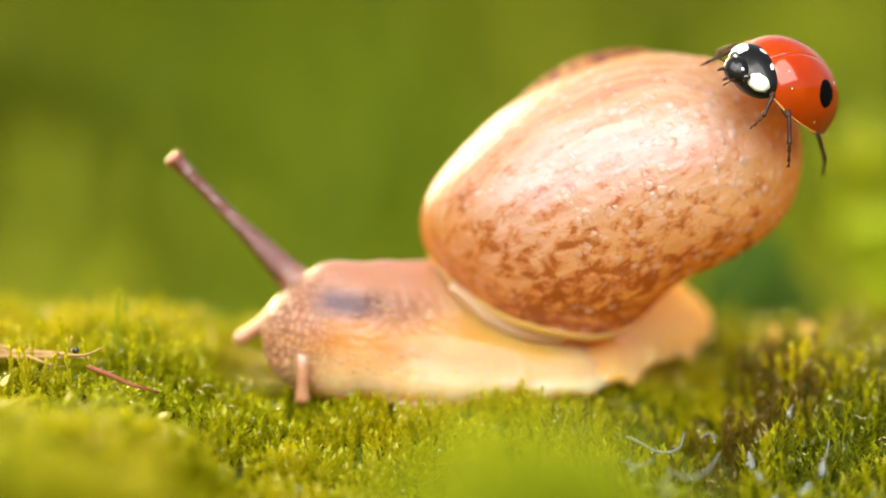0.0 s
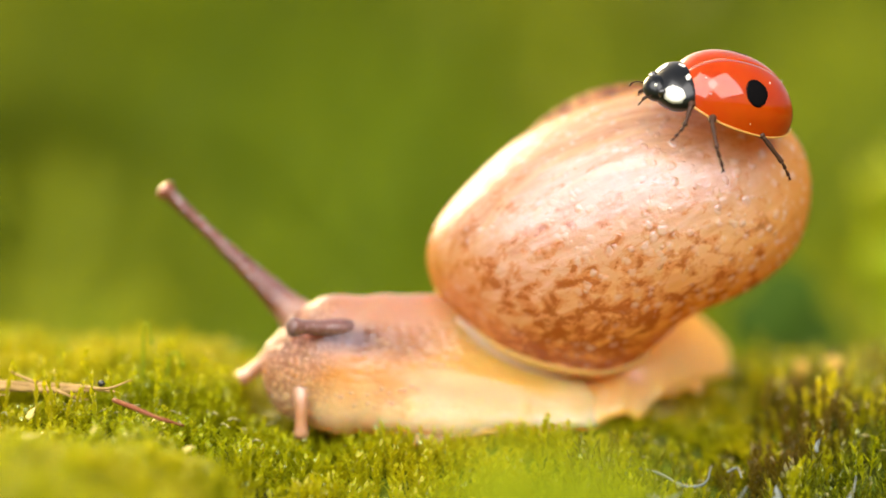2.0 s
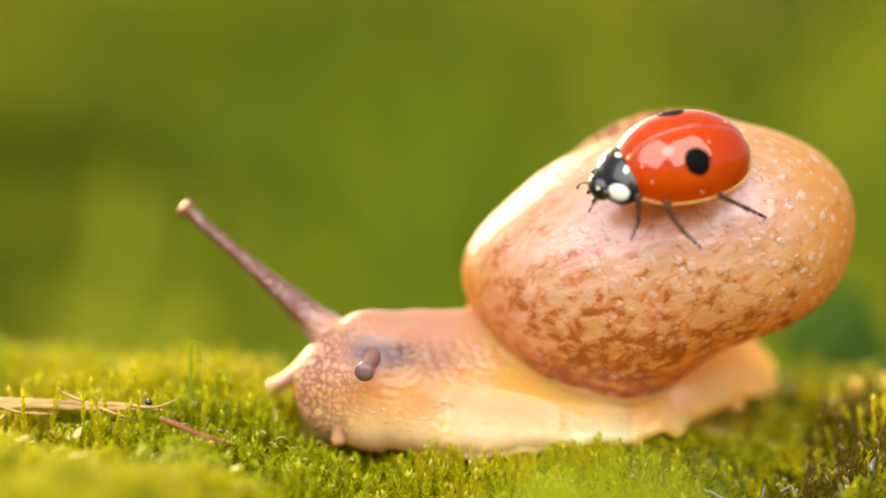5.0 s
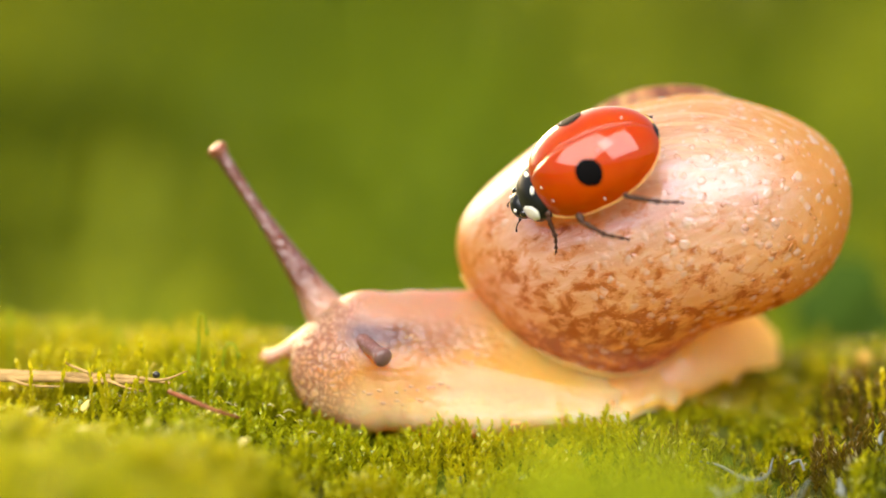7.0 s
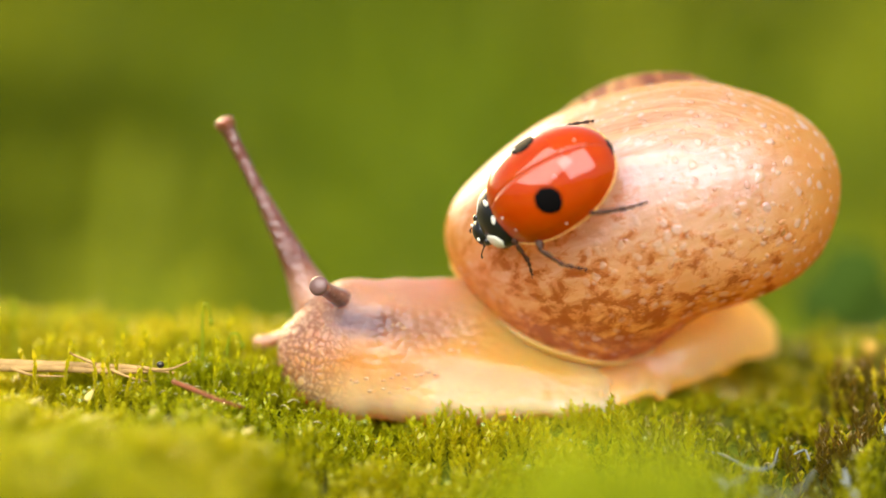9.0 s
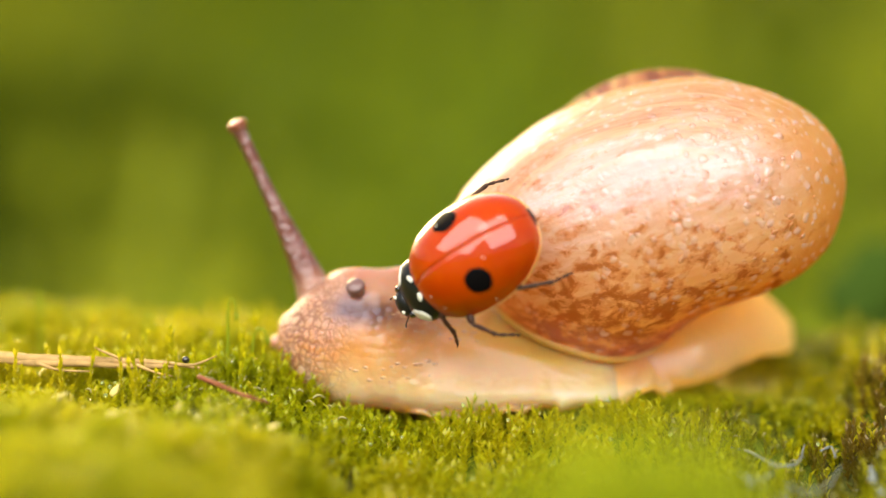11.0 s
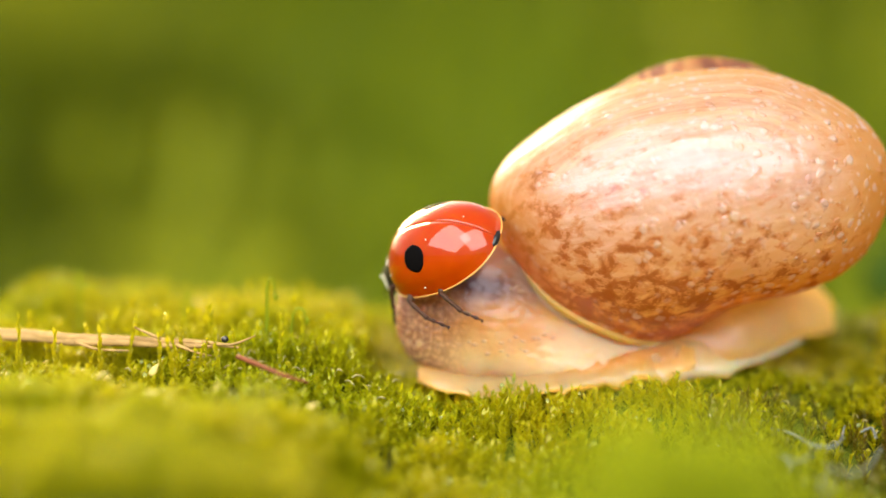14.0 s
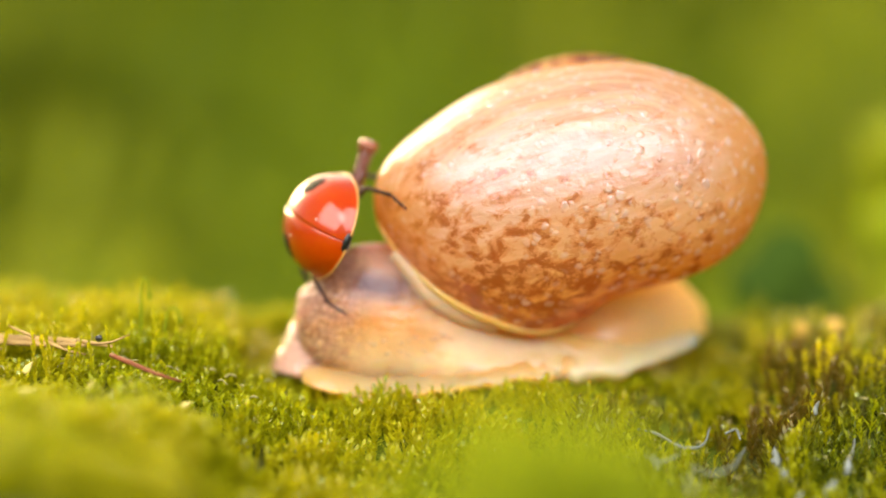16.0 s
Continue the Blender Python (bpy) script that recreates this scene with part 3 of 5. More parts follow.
def moss_cover():
    rnd = random.Random(11)
    temps = [sprig(rnd, 13, 0.27, 0.070, 0.9, 0.3) for _ in range(5)] + [sprig(rnd, 11, 0.32, 0.058, 0.6, 0.55) for _ in range(4)]

    def place(count, x0, x1, y0, y1, keep):
        pts = []
        while len(pts) < count:
            x, y = rnd.uniform(x0, x1), rnd.uniform(y0, y1)
            if rnd.random() < keep(x, y):
                pts.append((x, y))
        pts = np.array(pts)
        return np.column_stack([pts, height(pts[:, 0], pts[:, 1]) - 0.12])

    # the lane in which the snail lies has short moss
    def lane(x, y):
        return -7 < x < 9 and -1.25 < y < 6

    def clumps(x, y):
        return min(1.0, max(0.0, 0.5 + 1.1 * noise.noise(Vector((x * 0.62, y * 0.62, 7.0))) + 0.3 * noise.noise(Vector((x * 1.9, y * 1.9, 3.0)))))

    def bright(x, y):
        if lane(x, y):
            return 0.6
        # a bare hollow behind the middle of the foot, darkened for the snail's shadow
        if 5.2 < x < 8.6 and -6 < y < 1:
            return 0.03 + 0.12 * clumps(x, y)
        return (0.25 if x > 6.5 and y > -5 else 0.5 if x > 5 and y > -6 else 1.0) * (0.22 + 0.78 * clumps(x, y))

    spots = place(23000, -19, 21, -17, 24, bright)
    hs = []
    for p in spots:
        h = rnd.uniform(0.45, 0.85) + 0.75 * clumps(p[0], p[1])
        if lane(p[0], p[1]):
            h = rnd.uniform(0.35, 0.6)
        elif p[0] < -7.5 and -8 < p[1] < -1.6:
            h = min(h, rnd.uniform(0.55, 0.9))
        elif -4.5 < p[1] < -1.2 and -8 < p[0] < 9:
            h = min(h, rnd.uniform(0.65, 1.30))
        hs.append(h)
    v, f = scatter(temps, spots, hs, [rnd.uniform(0.65, 1.15) for _ in hs], rnd)
    tagged(new("moss", big_mesh("moss", v, f, MOSS)), "bright yellow-green moss of tiny upright leafy shoots", "moss", kind="stuff")

    first = list(zip(spots, hs))
    spots = place(7000, 3, 21, -14, 22, lambda x, y: 0.14 if lane(x, y) or (5.4 < x < 8.2 and -6 < y < 1) else 0.25 + 0.75 * clumps(x + 31, y))
    hs = [rnd.uniform(0.3, 0.5) if lane(p[0], p[1]) else rnd.uniform(0.6, 1.5) for p in spots]
    v, f = scatter(temps, spots, hs, [rnd.uniform(0.6, 1.05) for _ in hs], rnd)
    tagged(new("dark_moss", big_mesh("dark_moss", v, f, MOSS_DARK)), "dark brownish green moss behind the snail's tail", "moss", kind="stuff")

    # taller single shoots along the ridge
    tall = [(rnd.uniform(-17, -6.6), rnd.uniform(-1.4, 5.5)) for _ in range(420)] + [(rnd.uniform(8.5, 19), rnd.uniform(1, 9)) for _ in range(130)]
    tall += [(rnd.uniform(-17, -7.6), rnd.uniform(-3.6, -1.2)) for _ in range(55)]
    tall = np.array(tall)
    base = np.column_stack([tall, height(tall[:, 0], tall[:, 1]) - 0.1])
    slim = [sprig(rnd, 15, 0.2, 0.055, 0.5, 0.25) for _ in range(5)]
    v, f = scatter(slim, base, [rnd.uniform(0.8, 1.5) + 0.9 * rnd.random() ** 4 for _ in tall], [rnd.uniform(0.9, 1.5) for _ in tall], rnd)
    tagged(new("moss_shoots", big_mesh("moss_shoots", v, f, RIDGE)), "taller thin moss shoots standing out of the carpet", "moss", kind="stuff")

    # pale withered flakes between the shoots
    flakes = []
    for _ in range(110):
        if rnd.random() < 0.5:
            x, y = rnd.gauss(-9.5, 2.2), rnd.uniform(-3.5, -0.2)
        else:
            x, y = rnd.uniform(4.5, 13), rnd.uniform(-6, -1)
        z = float(height(x, y)) + rnd.uniform(0.5, 0.95)
        a, r = rnd.uniform(0, 6.28), rnd.uniform(0.06, 0.2)
        m = Matrix.Translation((x, y, z)) @ Matrix.Rotation(a, 4, "Z") @ Matrix.Rotation(rnd.uniform(-1, 1), 4, "X")
        flakes.append(moved(tube([(-r, 0, 0, 0.012), (-r * 0.3, 0.03, r * 0.3, rnd.uniform(0.015, 0.035)), (r * 0.4, 0, r * 0.25, 0.022), (r, -0.03, -r * 0.2, 0.01)], 3, 6), m))
    tagged(new("withered_flakes", mesh_of("withered_flakes", *joined(*flakes), HUSK)), "small pale withered flakes caught between moss shoots", "plant litter", kind="stuff")

    # drops added on the moss tips to imitate its bright sparkles
    drops = []
    for p, h in rnd.sample(list(zip(spots, hs)), 240):
        drops.append(ball((p[0] + rnd.uniform(-0.1, 0.1), p[1] + rnd.uniform(-0.1, 0.1), p[2] + h * rnd.uniform(0.85, 1.0)), (rnd.uniform(0.03, 0.075),) * 3, 8, 5))
    for p, h in rnd.sample(first, 900):
        drops.append(ball((p[0] + rnd.uniform(-0.1, 0.1), p[1] + rnd.uniform(-0.1, 0.1), p[2] + h * rnd.uniform(0.85, 1.0)), (rnd.uniform(0.03, 0.075),) * 3, 8, 5))
    glint_drops = new("glint_drops", mesh_of("glint_drops", *joined(*drops), GLINT_DROP))
    tagged(glint_drops, "tiny drops added to sparkle on the moss tips", "water drops", kind="stuff")

    pts = []
    for _ in range(300):
        a, r = rnd.uniform(0, 6.283), rnd.random() ** 0.8
        pts.append((1.9 + 1.7 * r * math.cos(a), -26 + 2.2 * r * math.sin(a), r))
    pts = np.array(pts)
    base = np.column_stack([pts[:, :2], height(pts[:, 0], pts[:, 1]) - 0.1])
    hs = [8.0 - 2.2 * q[2] ** 2 + rnd.uniform(-0.9, 0.6) for q in pts]
    v, f = scatter(temps, base, hs, [rnd.uniform(1.2, 1.8) for _ in hs], rnd)
    tagged(new("moss_tuft", big_mesh("moss_tuft", v, f, TUFT)), "tall fresh green moss tuft in front of the snail", "moss", kind="stuff")


def meadow():
    """Low leafy growth far behind."""
    rnd = random.Random(5)
    temps = [sprig(rnd, 8, 0.5, 0.16, 1.0, 0.5) for _ in range(4)]
    pts, hs, ws = [], [], []
    for _ in range(13000):
        y = 15 + 480 * rnd.random() ** 1.7
        x = rnd.uniform(-0.26, 0.26) * (y + 74) * 1.0
        pts.append((x, y))
        hs.append(rnd.uniform(0.45, 1.1) * (1.6 + 0.14 * min(y - 15, 150)))
        ws.append(rnd.uniform(2.2, 4.5) * (0.35 + min(y, 200) / 110))
    pts = np.array(pts)
    base = np.column_stack([pts, height(pts[:, 0], pts[:, 1]) - 0.3])
    v, f = scatter(temps, base, hs, ws, rnd)
    tagged(new("meadow", big_mesh("meadow", v, f, MEADOW)), "low olive green meadow growth, far out of focus", "plants", kind="stuff")


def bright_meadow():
    """Brighter stretches of the meadow, made by a lighter leaf colour and placed to fit the camera's view."""
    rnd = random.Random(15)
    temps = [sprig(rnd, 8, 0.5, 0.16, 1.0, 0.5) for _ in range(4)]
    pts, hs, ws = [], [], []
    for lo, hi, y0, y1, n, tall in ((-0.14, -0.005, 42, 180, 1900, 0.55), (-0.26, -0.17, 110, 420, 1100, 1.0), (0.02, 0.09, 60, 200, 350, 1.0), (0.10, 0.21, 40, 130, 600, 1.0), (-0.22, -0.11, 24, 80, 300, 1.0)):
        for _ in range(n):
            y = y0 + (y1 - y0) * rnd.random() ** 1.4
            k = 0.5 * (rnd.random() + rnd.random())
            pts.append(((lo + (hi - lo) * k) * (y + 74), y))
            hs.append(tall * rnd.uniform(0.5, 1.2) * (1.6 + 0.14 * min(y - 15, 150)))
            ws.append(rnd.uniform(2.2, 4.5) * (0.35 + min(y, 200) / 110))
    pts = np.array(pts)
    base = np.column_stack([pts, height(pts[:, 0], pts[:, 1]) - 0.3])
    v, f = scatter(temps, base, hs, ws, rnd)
    tagged(new("bright_meadow", big_mesh("bright_meadow", v, f, MEADOW_LIT)), "light green meadow growth, brightness put into its colour, far out of focus", "plants", kind="stuff")


def tall_grass():
    """A ring of grass; in view it is the soft green distance, the unseen rest is added to block low sky from
    reflections.
    """
    rnd = random.Random(8)
    vs, fs, k = [], [], 0
    for _ in range(5200):
        a = rnd.uniform(0, 6.283)
        r = rnd.uniform(300, 620)
        x, y = r * math.sin(a), r * math.cos(a)
        h = rnd.uniform(40, 95) * (0.75 + 0.5 * noise.noise(Vector((x * 0.006, y * 0.006, 3.0))))
        w = rnd.uniform(2.5, 6.0)
        t = rnd.uniform(0, 3.14)
        side = np.array([math.cos(t), math.sin(t), 0.0])
        bend = np.array([math.cos(t + 1.57), math.sin(t + 1.57), 0.0]) * rnd.uniform(-0.5, 0.5) * h
        base = np.array([x, y, -16.0])
        for i in range(5):
            q = i / 4
            p = base + np.array([0, 0, h]) * q * (1 - 0.18 * q) + bend * q * q
            ww = side * w * 0.5 * (1 - q) ** 0.6
            vs += [p - ww - side * 0.05, p + ww + side * 0.05]
            if i < 4:
                fs.append((k + 2 * i, k + 2 * i + 1, k + 2 * i + 3, k + 2 * i + 2))
        k += 10
    tagged(new("tall_grass", big_mesh("tall_grass", np.array(vs), np.array(fs), GRASS)), "green grass blades far behind, fully out of focus, the rest of the ring unseen", "grass", kind="stuff")


# ---- the snail ----
SEMI = (5.86, 3.72, 4.0)


# how the outline of the last whorl departs from an oval: cosine and sine terms of rising order
OUTLINE = ((-0.004, 0.0), (0.006, 0.009), (0.033, -0.014), (-0.02, -0.039), (-0.013, 0.013), (0.001, -0.001), (0.005, 0.006), (-0.003, 0.0), (0.004, 0.004))


def outline(a):
    """Distance of the whorl's edge from its middle, a round the middle as seen from the side."""
    oval = 1 / math.hypot(math.cos(a) / SEMI[0], math.sin(a) / SEMI[1])
    return oval, 0.007 + sum(p * math.cos((k + 1) * a) + q * math.sin((k + 1) * a) for k, (p, q) in enumerate(OUTLINE))


def shell_point(a, b):
    """On the last whorl: a round its middle, b from the edge (0) to the flank that faces the viewer (90 degrees) or away (-90)."""
    oval, off = outline(a)
    r = oval * (1 + off * math.cos(b) ** 2) * math.cos(b)
    q = Vector((r * math.cos(a), r * math.sin(a), SEMI[2] * math.sin(b)))
    turn = math.atan2(q.z / SEMI[2], q.y / SEMI[1])
    girth = max(0.0, 1 - (q.x / SEMI[0]) ** 2) ** 0.5
    d = 1 + 0.008 * noise.noise(q * 0.55) + 0.0025 * math.sin(9 * turn + 2.0 * noise.noise(q * 0.3)) * girth
    # fine growth ridges, and low blisters on the older half
    d += 0.0014 * math.sin(31 * turn + 3.0 * noise.noise(q * 0.5)) * girth
    d += 0.009 * max(0.0, noise.noise(q * 2.6) - 0.1) * min(1.0, max(0.0, (q.x + 2.5) / 3.0))
    return q * d


def build_shell(snail):
    rows = []
    for i in range(121):
        b = math.pi * (-0.4985 + 0.997 * i / 120)
        rows.append([tuple(shell_point(2 * math.pi * j / 220, b)) for j in range(220)])
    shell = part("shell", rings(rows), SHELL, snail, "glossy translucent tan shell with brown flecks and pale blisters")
    # thickened lip along the mouth edge
    lip = []
    for i in range(31):
        t = math.radians(176 + 84 * i / 30)
        b = 0.12 + 0.22 * math.sin(math.pi * i / 30)
        r = 0.12 * math.sin(math.pi * (0.06 + 0.88 * i / 30)) + 0.03
        lip.append((*(shell_point(t, b) * 1.004), r))
    part("lip", tube(lip, 2, 10), LIP, shell, "thin yellowish translucent shell lip")
    collar = []
    for i in range(17):
        t = math.radians(186 + 42 * i / 16)
        p = shell_point(t, 0.22)
        out = Vector((math.cos(t), math.sin(t), 0.1))
        collar.append((*(p + out * (0.16 - 0.22 * (i / 16))), 0.10 + 0.26 * math.sin(math.pi * (0.05 + 0.8 * i / 16))))
    part("mantle_collar", tube(collar, 3, 16, 0.03), MANTLE, shell, "pinkish wet mantle edge under the lip")
    part("bead", ball(shell_point(math.radians(188), 0.16) * 1.035, (0.12, 0.10, 0.11), 14, 9), LIP, shell, "small amber bead of slime at the lip")
    # low pale blisters, crowded on the older half
    rnd = random.Random(41)
    bumps = []
    while len(bumps) < 130:
        a, b = rnd.uniform(-math.pi, math.pi), math.asin(rnd.uniform(0.12, 0.995))
        p = shell_point(a, b)
        if rnd.random() > min(1.0, max(0.0, (p.x + 0.8) / 4.0)) * (1.0 if p.y > -2.2 else 0.3):
            continue
        out = Vector((p.x / SEMI[0] ** 2, p.y / SEMI[1] ** 2, p.z / SEMI[2] ** 2)).normalized()
        r = 0.04 + 0.075 * rnd.random() ** 2
        turn = out.to_track_quat("Z", "Y").to_matrix().to_4x4() @ Matrix.Rotation(rnd.uniform(0, 3.1), 4, "Z")
        bumps.append(moved(ball((0, 0, 0), (r * rnd.uniform(0.9, 1.7), r, r * 0.24), 10, 6), Matrix.Translation(p - out * r * 0.09) @ turn))
    tagged(part("blister_field", joined(*bumps), SHELL, shell, "tiny pale glossy blisters on the shell"), kind="stuff")
    # inner whorls, stepped at the sutures, rise behind the last one
    rows = []
    for i in range(61):
        u = i / 60
        z = -0.9 - 4.6 * u
        swell = 0.62 * (1 - u) ** 0.75 + 0.38 * (1 - u) ** 0.4 * abs(math.cos(2.4 * math.pi * u ** 0.85)) ** 0.5
        row = []
        for j in range(120):
            a = 2 * math.pi * j / 120
            k = swell * (1 + 0.006 * math.sin(48 * a) + 0.012 * noise.noise(Vector((3 * math.cos(a), 3 * math.sin(a), 4 * u))))
            row.append((0.55 + 3.55 * k * math.cos(a), 1.40 + 2.70 * k * math.sin(a), z))
        rows.append(row)
    part("spire", rings(rows), SPIRE, shell, "brown banded inner whorls of the shell")
    return shell


def build_snail():
    snail = tagged(new("snail"), "young land snail with peach translucent body crawling over moss", "snail")
    snail.location = (0, 0, 0)
    shell = build_shell(snail)
    head_form = body_loft([
        (-5.36, 2.05, 1.65, 0.15, 0), (-5.26, 2.5, 1.20, 0.7, 0), (-4.98, 2.78, 0.70, 1.0, 0), (-4.5, 3.28, 0.32, 1.3, 0), (-3.95, 3.72, 0.10, 1.46, 0), (-3.3, 3.98, -0.08, 1.56, 0),
        (-2.0, 3.94, -0.12, 1.60, 0.02), (-0.8, 3.86, -0.26, 1.62, 0.08), (0.3, 3.75, -0.32, 1.62, 0.18), (1.4, 3.3, -0.22, 1.62, 0.32), (2.6, 2.7, -0.14, 1.66, 0.46), (3.8, 2.3, -0.08, 1.68, 0.66),
        (4.6, 2.0, 0.02, 1.55, 1.0), (5.4, 1.75, 0.25, 1.2, 1.4), (6.2, 1.4, 0.5, 0.75, 1.8), (6.8, 1.1, 0.75, 0.2, 2.1)], 7, 64, 0.03, 0.6, 5, 0.35, 0.95, -4.6)
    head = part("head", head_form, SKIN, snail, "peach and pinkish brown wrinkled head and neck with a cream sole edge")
    flank = np.array([v for v in head_form[0] if v[1] < 0])
    rnd = random.Random(31)

    def warts(spots, r0, r1):
        """Low wet bumps on the flank at the (x, z) spots."""
        for x, z in spots:
            p = flank[np.argmin((flank[:, 0] - x) ** 2 + (flank[:, 2] - z) ** 2)]
            r = rnd.uniform(r0, r1)
            part("tubercle", ball((x, p[1] + r * 0.3, z), (r * rnd.uniform(1.2, 2.2), r * 0.5, r * rnd.uniform(0.6, 0.9)), 10, 7), WART, head)

    low = [(-3.3 + 0.22 * i + rnd.uniform(-0.08, 0.08), 1.28 + 0.012 * i + rnd.uniform(-0.07, 0.07)) for i in range(13)]
    low += [(-2.6 + 0.3 * i + rnd.uniform(-0.1, 0.1), 0.98 + rnd.uniform(-0.1, 0.1)) for i in range(9)]
    high = [(-2.2 + 0.13 * i + rnd.uniform(-0.06, 0.06), 2.72 - 0.034 * i + rnd.uniform(-0.22, 0.22)) for i in range(22)]
    warts(low, 0.045, 0.075)
    warts(high, 0.035, 0.065)
    foot = part("foot", body_loft([
        (-2.85, 0.5, 0.12, 0.2, 0.0), (-2.3, 0.55, -0.05, 0.9, 0.0), (-1.2, 0.65, -0.20, 1.42, 0.05), (0.2, 0.85, -0.22, 1.52, 0.18), (1.6, 1.3, -0.15, 1.5, 0.38), (3.0, 1.9, 0.0, 1.5, 0.7), (4.3, 2.2, 0.05, 1.50, 0.95),
        (5.3, 2.5, 0.2, 1.6, 1.5), (6.3, 2.4, 0.45, 1.5, 2.4), (7.2, 2.1, 0.6, 1.1, 3.3), (8.0, 1.5, 0.8, 0.4, 4.1)], 8, 64, 0.04, 0.9, 9, 0.2, 0.95), FOOT, snail, "pale cream translucent foot with a frilled edge")
    tail = part("tail", body_loft([
        (-1.5, 1.1, 0.4, 0.3, 0.6), (0.5, 1.7, 0.3, 0.8, 0.8), (2.6, 2.2, 0.25, 1.25, 1.15), (4.2, 2.6, 0.2, 1.6, 1.7), (5.8, 2.9, 0.4, 1.8, 2.5), (7.0, 3.0, 0.8, 1.6, 3.6), (7.9, 2.3, 0.8, 1.1, 4.3), (8.5, 1.6, 0.9, 0.4, 4.9)],
        6, 48, 0.04, 0.3, 13, 0.1, 0.5), FOOT, snail, "pale cream tapering tail end of the foot")
    # eye stalks: from base (z = 0) to tip
    def stalk(name, n, r0, r1, skin):
        return part(name, tube([(0.2, 0, -1.0, r0 * 1.75), (0.1, 0, -0.45, r0 * 1.4), (0, 0, 0.3, r0), (0.02, 0, n * 0.25, r0 * 0.62), (0, 0.02, n * 0.6, r1 * 0.92), (0, 0, n * 0.9, r1 * 0.88),
                                (0, 0, n - 0.34, r1 * 1.15), (0, 0, n - 0.15, r1 * 1.38), (0, 0, n - 0.03, r1 * 0.95), (0, 0, n, r1 * 0.2)], 6, 18, 0.03), skin, snail, "slender reddish brown eye stalk")
    far = stalk("tentacle", 6.2, 0.66, 0.225, STALK)
    part("eye", ball((-0.03, -0.06, 6.08), (0.14, 0.15, 0.12), 14, 8), EYE, far, "small dark eye at the tip")
    near = part("tentacle", tube([(0, 0, -0.5, 0.05), (0, 0, 0.0, 0.24), (0, 0, 0.5, 0.29), (0.01, 0, 1.1, 0.24), (0, 0.01, 1.7, 0.215), (0, 0, 1.95, 0.26), (0, 0, 2.1, 0.28), (0, 0, 2.2, 0.17), (0, 0, 2.23, 0.04)], 6, 18, 0.02),
                STALK_SHORT, snail, "short dark brown eye stalk lying along the cheek")
    part("eye", ball((0, 0, 2.10), (0.285, 0.285, 0.15), 18, 10), EYE_SOFT, near, "small dark eye at the tip")
    feel_near = part("feeler", tube([(0.05, 1.6, 1.25, 0.3), (0.02, 1.05, 0.95, 0.34), (0, 0.5, 0.55, 0.36), (0, 0.22, 0.3, 0.28), (0, 0.06, 0.02, 0.2), (0, 0, -0.4, 0.18), (0, 0, -0.75, 0.23), (0, 0, -0.9, 0.1)], 5, 14, 0.03), FEELER, head, "short peach lower feeler")
    feel_near.location = (-4.10 * MM, -1.5 * MM, 0.9 * MM)
    feel_far = part("feeler", tube([(0.9, 0, 0.25, 0.34), (0.35, 0, 0.10, 0.32), (-0.1, 0, 0.02, 0.25), (-0.6, 0, 0, 0.21), (-0.92, 0, 0, 0.235), (-1.05, 0, 0, 0.18), (-1.09, 0, 0, 0.05)], 5, 16, 0.03), FEELER, head, "short peach lower feeler")
    feel_far.location = (-5.25 * MM, 0.5 * MM, 1.95 * MM)
    return snail, shell, head, foot, tail, far, near, feel_near, feel_far


# ---- the ladybird (x ahead, z up) ----
EA, EB, EH = 1.94, 1.52, 1.30


def dome(x, y, k=1.0):
    """Height of the wing cases over the rim."""
    q = abs(x / EA) ** (2.5 if x > 0 else 2.0) + (abs(y) / EB) ** 2.15
    return EH * k * max(0.0, 1 - q) ** 0.56


def elytron(side):
    n, m = 22, 30
    outer, inner = [], []
    for i in range(n + 1):
        s = i / n
        ro, ri = [], []
        for j in range(m + 1):
            x = EA * math.cos(math.pi * j / m)
            edge = EB * max(0.0, 1 - abs(x / EA) ** (2.5 if x > 0 else 2.0)) ** (1 / 2.15)
            y = 0.008 + (edge - 0.008 if edge > 0.008 else 0) * math.sin(math.pi / 2 * s)
            z = dome(x, y)
            flare = 0.05 * ease(0.86, 1.0, s)
            ro.append((x * (1 + 0.01 * s), side * (y + flare), z - 0.04 * float(ease(0.9, 1, s))))
            ri.append((x * 0.965, side * max(0.008, y * 0.95), max(-0.02, z * 0.93 - 0.03)))
        outer.append(ro)
        inner.append(ri)
    w = m + 1
    verts = [p for r in outer for p in r] + [p for r in inner for p in r]
    k = (n + 1) * w
    faces = []
    for i in range(n):
        for j in range(m):
            a = i * w + j
            faces.append((a, a + 1, a + w + 1, a + w))
            faces.append((k + a, k + a + w, k + a + w + 1, k + a + 1))
    for i in (0, n):
        for j in range(m):
            a = i * w + j
            faces.append((a, k + a, k + a + 1, a + 1))
    if side < 0:
        faces = [q[::-1] for q in faces]
    return verts, faces


def on_dome(cx, cy, rx, ry, lift=0.012, wob=0.05, seed=1):
    """A rounded patch that follows the wing case."""
    rnd = random.Random(seed)
    rows = []
    fac = [1 + rnd.uniform(-wob, wob) for _ in range(20)]
    for lvl, up in ((0.02, lift), (0.5, lift), (0.85, lift), (1.0, lift * 0.8), (1.02, -0.05)):
        row = []
        for j in range(20):
            a = 2 * math.pi * j / 20
            x, y = cx + rx * lvl * math.cos(a) * fac[j], cy + ry * lvl * math.sin(a) * fac[j]
            z = dome(x, y)
            nrm = Vector((2 * x / EA ** 2, 2 * y / EB ** 2, 2 * z / EH ** 2)).normalized()
            row.append((x + nrm.x * up, y + nrm.y * up, z + nrm.z * up))
        rows.append(row)
    return rings(rows)


PRO = Vector((1.80, 0, -0.08))
